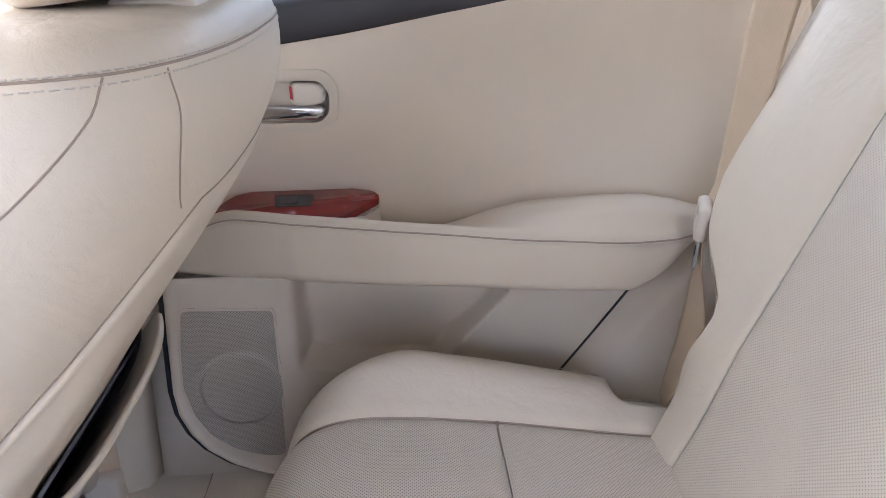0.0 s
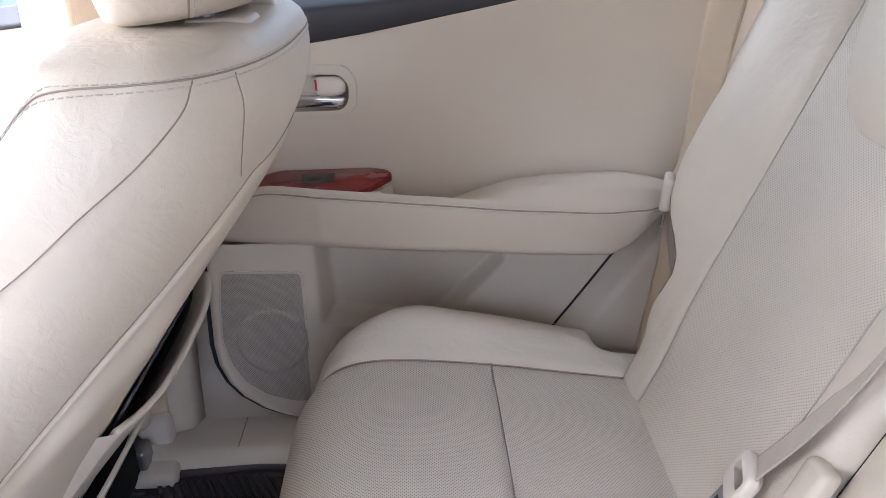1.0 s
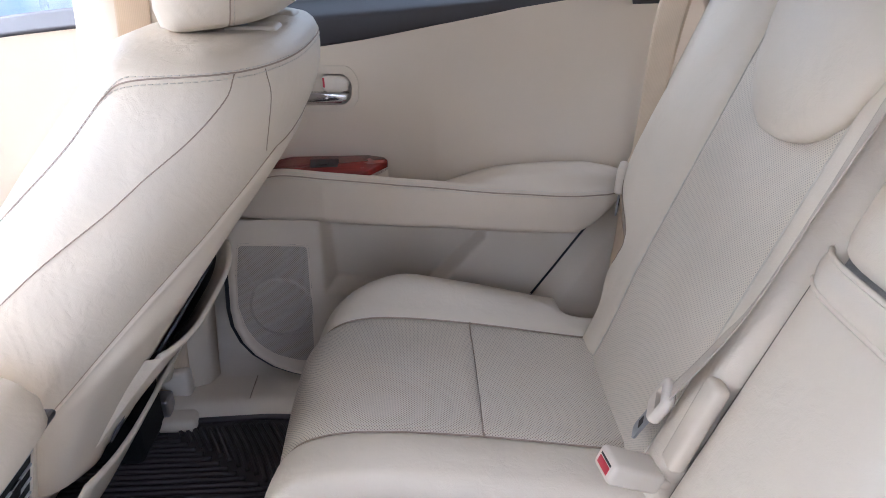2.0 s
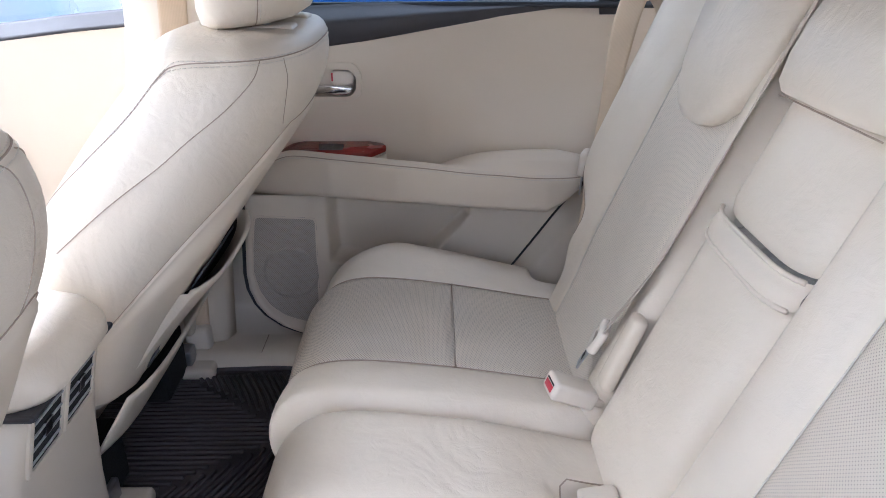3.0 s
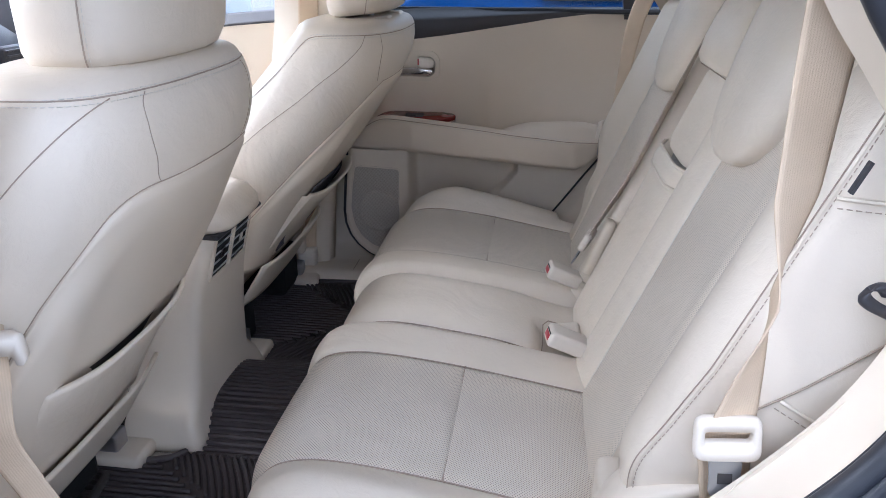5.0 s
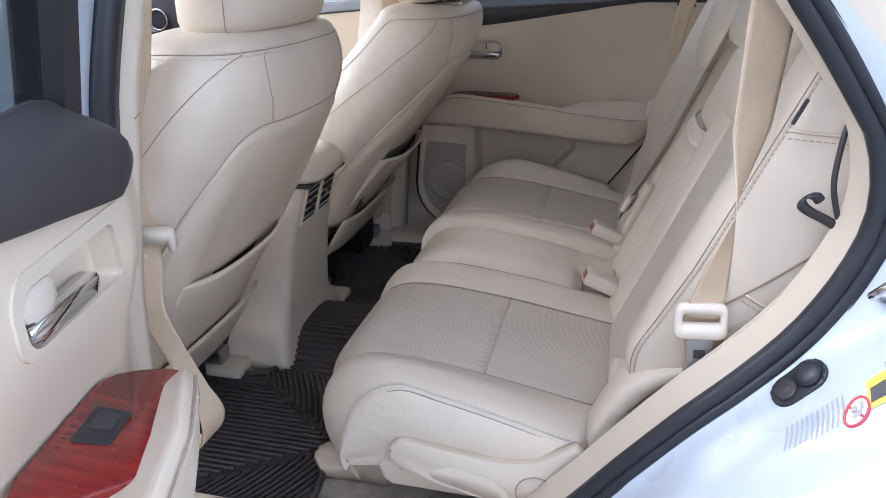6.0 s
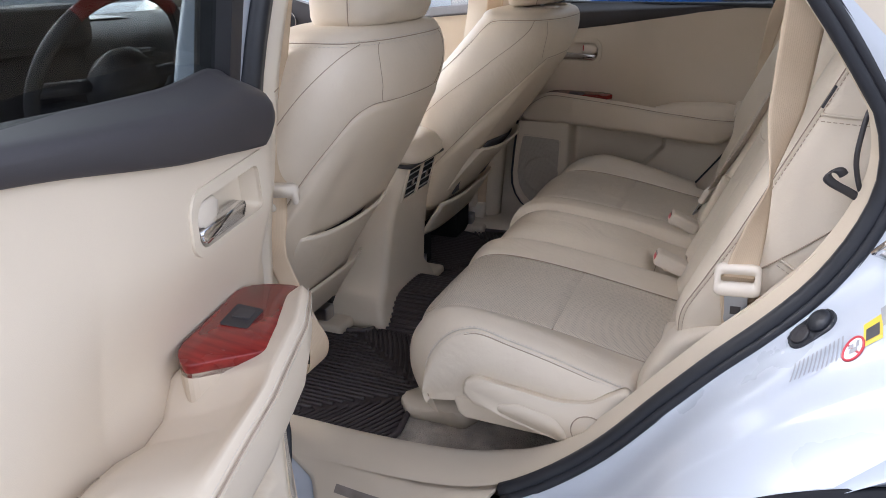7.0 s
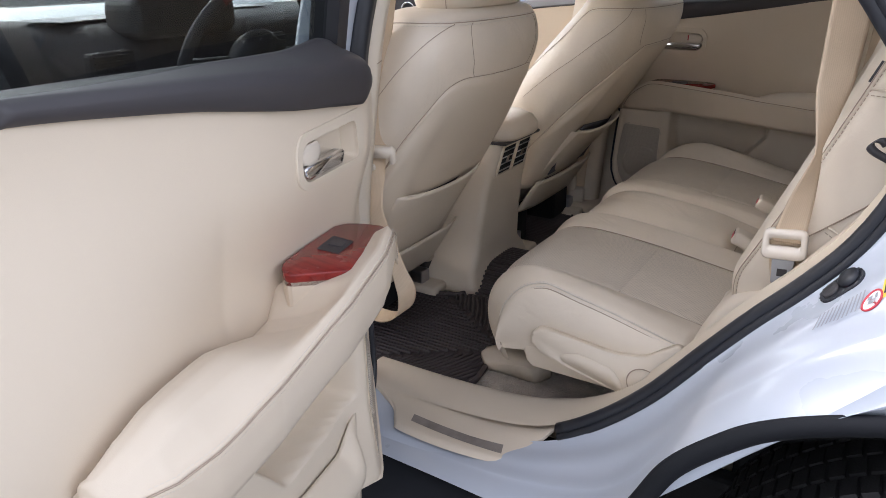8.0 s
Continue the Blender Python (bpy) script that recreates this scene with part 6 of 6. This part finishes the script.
def tongue(parent, c, ax, up, width=0.062, bare=False):
    """A latch tongue: plastic bar with a slot and a steel blade below. ax: along the bar; up: up the belt."""
    ax, up = Vector(ax).normalized(), Vector(up).normalized()
    nn = ax.cross(up).normalized()
    up = nn.cross(ax)
    P = lambda a, b, h: tuple(Vector(c) + ax * a + up * b + nn * (h - 0.006))
    w = width / 2
    pr = 0.009 if bare else 0.022
    if bare:
        bar = rounded([(-w, -0.012), (-w * 0.9, -0.021), (w * 0.9, -0.021), (w, -0.012), (w, pr), (w * 0.74, pr), (w * 0.70, -0.002), (-w * 0.70, -0.002), (-w * 0.74, pr), (-w, pr)], 0.006, 4)
        part("grip", prism_bm(bar, lambda a, b, h: P(a, b, h - 0.001), 0.014, 0.0045, 3), PALE, parent, "cream plastic tongue grip", True)
        return
    rim = rounded([(-w, -0.021), (w, -0.021), (w * 0.97, 0.020), (-w * 0.97, 0.020)], 0.010, 5)
    slot = rounded([(-w * 0.70, -0.004), (w * 0.70, -0.004), (w * 0.70, 0.008), (-w * 0.70, 0.008)], 0.0035, 5)
    near_rim = [(a * 0.93, b * 0.90) for a, b in rim]
    bm = bmesh.new()
    rows = [[bm.verts.new(P(a, b, h)) for a, b in poly] for poly, h in ((slot, 0.001), (near_rim, 0.0), (rim, 0.004), (rim, 0.009), (near_rim, 0.013), (slot, 0.012), (slot, 0.001))]
    n = len(rim)
    for r0, r1 in zip(rows, rows[1:]):
        for i in range(n):
            bm.faces.new((r0[i], r0[(i + 1) % n], r1[(i + 1) % n], r1[i]))
    part("grip", bm, PALE, parent, "cream plastic tongue grip", True)
    blade = rounded([(-0.014, -0.018), (0.014, -0.018), (0.0125, -0.040), (0.013, -0.052), (0.010, -0.058), (-0.010, -0.058), (-0.013, -0.052), (-0.0125, -0.040)], 0.003, 3)
    part("blade", prism_bm(blade, lambda a, b, h: P(a, b, h + 0.0045), 0.0025, 0.0006), TONGUE, parent, "steel latch blade")
    part("blade_hole", prism_bm([(-0.006, -0.044), (0.006, -0.044), (0.006, -0.034), (-0.006, -0.034)], lambda a, b, h: P(a, b, h + 0.0040), 0.0036, 0), GAP, parent, "dark latch hole")


lb = tagged(thing("seat_belt", "", ""), "tan seat belt hanging from the pillar beside the open door", "seat belt", "seat belts")
ribbon("webbing", [(0.368, -0.555, 1.40), (0.360, -0.562, 1.20), (0.356, -0.570, 1.08), (0.352, -0.577, 1.00), (0.343, -0.580, 0.94), (0.334, -0.582, 0.878)],
       [(1, 0.15, 0.1), (0.9, 0.3, 0.1), (0.85, 0.50, 0.1), (0.10, 0.99, 0), (0.70, 0.65, 0), (1, 0.1, 0)], [0.047, 0.047, 0.044, 0.034, 0.036, 0.038], BELT, lb, "tan woven webbing")
ribbon("webbing", [(0.333, -0.572, 0.874), (0.345, -0.562, 0.80), (0.360, -0.550, 0.70)], [(1, 0, 0), (0.9, 0.3, 0), (0.7, 0.6, 0)], 0.046, BELT, lb, "tan woven webbing")
tongue(lb, (0.332, -0.584, 0.876), (1, 0.02, 0.06), (0.05, 0.1, 1), 0.055)

rb = tagged(thing("seat_belt", "", ""), "tan seat belt hanging beside the closed door", "seat belt", "seat belts")
# The camera's starting sight line to this tongue; the bar lies edge-on along it.
SIGHT_LINE = Vector((0.384, 0.852, -0.05)).normalized()
ribbon("webbing", [(0.420, 0.560, 1.40), (0.382, 0.545, 1.20), (0.355, 0.535, 1.106), (0.332, 0.530, 0.940), (0.312, 0.530, 0.893)],
       [(0.8, -0.55, 0), (0.75, -0.6, 0), (0.70, -0.70, 0), (0.35, -0.93, 0), (-0.10, -0.99, 0)], [0.047, 0.046, 0.044, 0.038, 0.034], BELT, rb, "tan woven webbing")
ribbon("webbing", [(0.306, 0.530, 0.885), (0.310, 0.532, 0.83), (0.314, 0.534, 0.745), (0.303, 0.538, 0.69), (0.292, 0.545, 0.64)], [(-0.33, -0.94, 0), (-0.20, -0.97, 0), (0.34, -0.94, 0), (0.1, -0.98, 0), (-0.2, -0.9, 0)], [0.03, 0.036, 0.042, 0.04, 0.036], BELT, rb, "tan woven webbing")
tongue(rb, (0.307, 0.528, 0.886), (-SIGHT_LINE.x + 0.06, -SIGHT_LINE.y, 0.02), (0.10, 0.05, 1), 0.052)

cb = tagged(thing("seat_belt", "", ""), "beige middle seat belt lying along the backrest joint", "seat belt", "seat belts")
ribbon("webbing", [(0.452, 0.112, 1.205), (0.418, 0.110, 1.13), (0.372, 0.118, 1.01), (0.330, 0.126, 0.90), (0.298, 0.136, 0.835), (0.270, 0.156, 0.772)],
       [(0.35, 0.9, 0), (0.35, 0.9, 0), (0.5, 0.8, 0), (0.55, 0.8, 0), (0.45, 0.85, 0), (0.4, 0.85, 0)], [0.030, 0.030, 0.030, 0.030, 0.030, 0.030], BELT_PALE, cb, "pale beige webbing")
tongue(cb, (0.264, 0.162, 0.760), (0.35, 0.90, 0.05), (0.38, -0.22, 0.90), 0.044)
cover = box_bm(-0.010, 0.010, -0.014, 0.014, -0.055, 0.055, 0.007, 3)
for v in cover.verts:
    v.co = Matrix.Rotation(radians(20), 3, "Y") @ v.co + Vector((0.282, 0.112, 0.765))
part("belt_guide", cover, PLASTIC, cb, "beige belt guide", True)


def buckle(c, yaw, pitch, label):
    b = tagged(thing("belt_buckle", "", ""), label, "belt buckle", "belt buckles")
    M = Matrix.Translation(c) @ Matrix.Rotation(radians(yaw), 4, "Z") @ Matrix.Rotation(radians(pitch), 4, "Y")

    def put(bm, name, mat, lab, smooth_=True):
        for v in bm.verts:
            v.co = M @ v.co
        return part(name, bm, mat, b, lab, smooth_)
    put(box_bm(-0.012, 0.052, -0.020, 0.020, -0.013, 0.013, 0.006, 4), "housing", PALE, "cream plastic housing")
    put(box_bm(-0.0128, -0.0085, -0.0120, 0.0120, -0.0065, 0.0030, 0.001), "button", RED, "red release button")
    put(box_bm(-0.0124, -0.0095, -0.0120, 0.0120, 0.0042, 0.0066, 0.0), "slot", GAP, "dark slot")
    put(box_bm(0.050, 0.085, -0.016, 0.016, -0.006, 0.006, 0.003), "stalk", PLASTIC, "beige stalk")


buckle((0.205, 0.118, 0.712), 8, 24, "cream belt buckle with a red button, lying on the cushion")
buckle((0.205, -0.130, 0.712), 8, 24, "cream belt buckle with a red button in the seat gap")

fb = tagged(thing("seat_belt", "", ""), "tan front seat belt with a slack loop by the pillar", "seat belt", "seat belts")
ribbon("webbing", [(-0.250, -0.575, 1.38), (-0.295, -0.590, 1.12), (-0.315, -0.595, 0.96), (-0.322, -0.602, 0.885), (-0.326, -0.604, 0.82), (-0.304, -0.604, 0.765), (-0.278, -0.602, 0.705), (-0.266, -0.598, 0.665), (-0.280, -0.592, 0.625), (-0.322, -0.582, 0.598), (-0.370, -0.570, 0.59)],
       [(0.05, 1, 0), (0.05, 1, 0), (0.15, 0.98, 0), (0.6, 0.7, 0), (0.85, 0.3, 0.3), (0.75, 0.4, 0.45), (0.6, 0.6, 0.4), (0.3, 0.9, 0.1), (0.1, 1, 0.1), (0.1, 1, 0.1), (0.1, 1, 0)], [0.034, 0.034, 0.036, 0.036, 0.032, 0.028, 0.028, 0.04, 0.044, 0.045, 0.045], BELT, fb, "tan woven webbing", n=120)
tongue(fb, (-0.308, -0.606, 0.915), (0.95, 0.30, 0.02), (0.05, 0.05, -1), 0.056, True)
lathe("stop_button", [(0.006, 0), (0.006, 0.003), (0.002, 0.004)], lambda a, b, h: (-0.318 + a, -0.612 - h, 0.900 + b), PALE, fb, "cream belt stop button", 16)

rf_ = tagged(thing("seat_belt", "", ""), "tan front passenger belt beside the pillar", "seat belt", "seat belts")
ribbon("webbing", [(-0.36, 0.590, 1.40), (-0.385, 0.600, 1.10), (-0.41, 0.605, 0.80), (-0.43, 0.605, 0.52)], [(1, 0.3, 0)] * 4, 0.046, BELT, rf_, "tan woven webbing")
box("anchor_cover", -0.455, -0.405, 0.590, 0.618, 0.46, 0.53, PALE, rf_, "pale plastic anchor cover", 0.008, 3, True)

# ---------------------------------------------------------------- cargo cover hook on its cord
hk = tagged(thing("hook_cord", "", ""), "black plastic hook on a dark elastic cord", "hook")
cord = spline([(0.446, -0.575, 1.130), (0.434, -0.586, 1.09), (0.430, -0.592, 1.06), (0.430, -0.595, 1.035), (0.436, -0.596, 1.012), (0.444, -0.594, 0.994)], 24)
tube("cord", [tuple(p) for p in cord], 0.0028, BLACK, hk, "black elastic cord", 8)
hook = spline([(0.421, -0.595, 1.019), (0.416, -0.596, 1.024), (0.409, -0.596, 1.023), (0.405, -0.596, 1.016), (0.412, -0.596, 1.009), (0.430, -0.595, 1.000), (0.452, -0.592, 0.987)], 40)
patch("hook", lambda u, v: (lambda p, t: (p[0] + 0.0038 * math.cos(t), p[1] + 0.0038 * math.sin(t) * 1.2, p[2] + 0.0038 * math.cos(t) * 0.9))(hook[int(round(u * 40))], 2 * math.pi * v), 40, 8, BLACK, hk, "black moulded hook")
lathe("knot", [(0.002, -0.006), (0.007, -0.004), (0.008, 0.002), (0.003, 0.007)], lambda a, b, h: (0.445 + a, -0.594 + b, 0.992 + h), BLACK, hk, "", 14)
tab = box_bm(-0.0014, 0.0014, -0.003, 0.003, -0.013, 0.013, 0.0005)
for v in tab.verts:
    v.co = Matrix.Rotation(radians(22), 3, "Y") @ v.co + Vector((0.395, -0.572, 1.098))
tagged(part("fabric_tab", tab, BLACK), "small dark fabric tab in the seat's side seam", "fabric tab")


# ---------------------------------------------------------------- parked cars outside the far windows
def parked_car(x, y, paint, label, length=4.5, high=1.62):
    c = tagged(thing("parked_car", "", ""), label, "car", "parked cars")
    side = [(0, 0.35), (0.02, 0.75), (0.10, 0.95), (0.24, 1.02), (0.36, high - 0.08), (0.45, high), (0.75, high - 0.02), (0.90, high - 0.42), (0.985, high - 0.55), (1.0, 0.5), (0.99, 0.35)]
    pr = rounded([(a * length, b) for a, b in side], 0.12, 4)
    bm = bmesh.new()
    rows = [[bm.verts.new((x + a, y + w + (0.06 if k in (0, 3) else 0) * (1 if k == 0 else -1), b if k in (1, 2) else 0.35 + (b - 0.35) * 0.97)) for a, b in pr] for k, w in enumerate((0, 0.05, 1.75, 1.8))]
    n = len(pr)
    for r0, r1 in zip(rows, rows[1:]):
        for i in range(n):
            bm.faces.new((r0[i], r0[(i + 1) % n], r1[(i + 1) % n], r1[i]))
    bm.faces.new(rows[0])
    bm.faces.new(rows[-1][::-1])
    part("body", bm, paint, c, "", True)
    for f0, f1 in ((0.36, 0.53), (0.55, 0.76)):
        w = rounded([(f0 * length + 0.12, 1.05), (f1 * length, 1.05), (f1 * length - 0.06, high - 0.14), (f0 * length + 0.30, high - 0.14)], 0.06, 4)
        part("window", prism_bm(w, lambda a, b, h: (x + a, y + 0.045 - h, b), 0.03, 0.004), GLOSS, c, "dark side window")
    for fx in (0.18, 0.80):
        lathe("wheel", [(0.10, 0.0), (0.33, -0.02), (0.35, 0.03), (0.35, 0.16), (0.3, 0.18)], lambda a, b, h: (x + fx * length + a, y + 0.03 + h, 0.35 + b), TYRE, c, "black wheel", 28)
    return c


parked_car(-1.6, 2.6, BLUE, "bright blue car parked beside the open one", 4.4, 1.5)
parked_car(-6.6, 2.9, PAINT, "white car parked further along the row")
wall = box("backdrop", -60, 60, 30, 31, 0, 7, WALLMAT, None, "", 0.05)
# Unseen wall, added to cut low sky light from the near side.
tagged(box("backdrop", -60, 60, -14, -13, 0, 5, WALLMAT, None, "", 0.05), "pale wall added out of view to block low sky light", "building", "", "structure")
tagged(wall, "long pale building beyond the car park", "building", "", "structure")
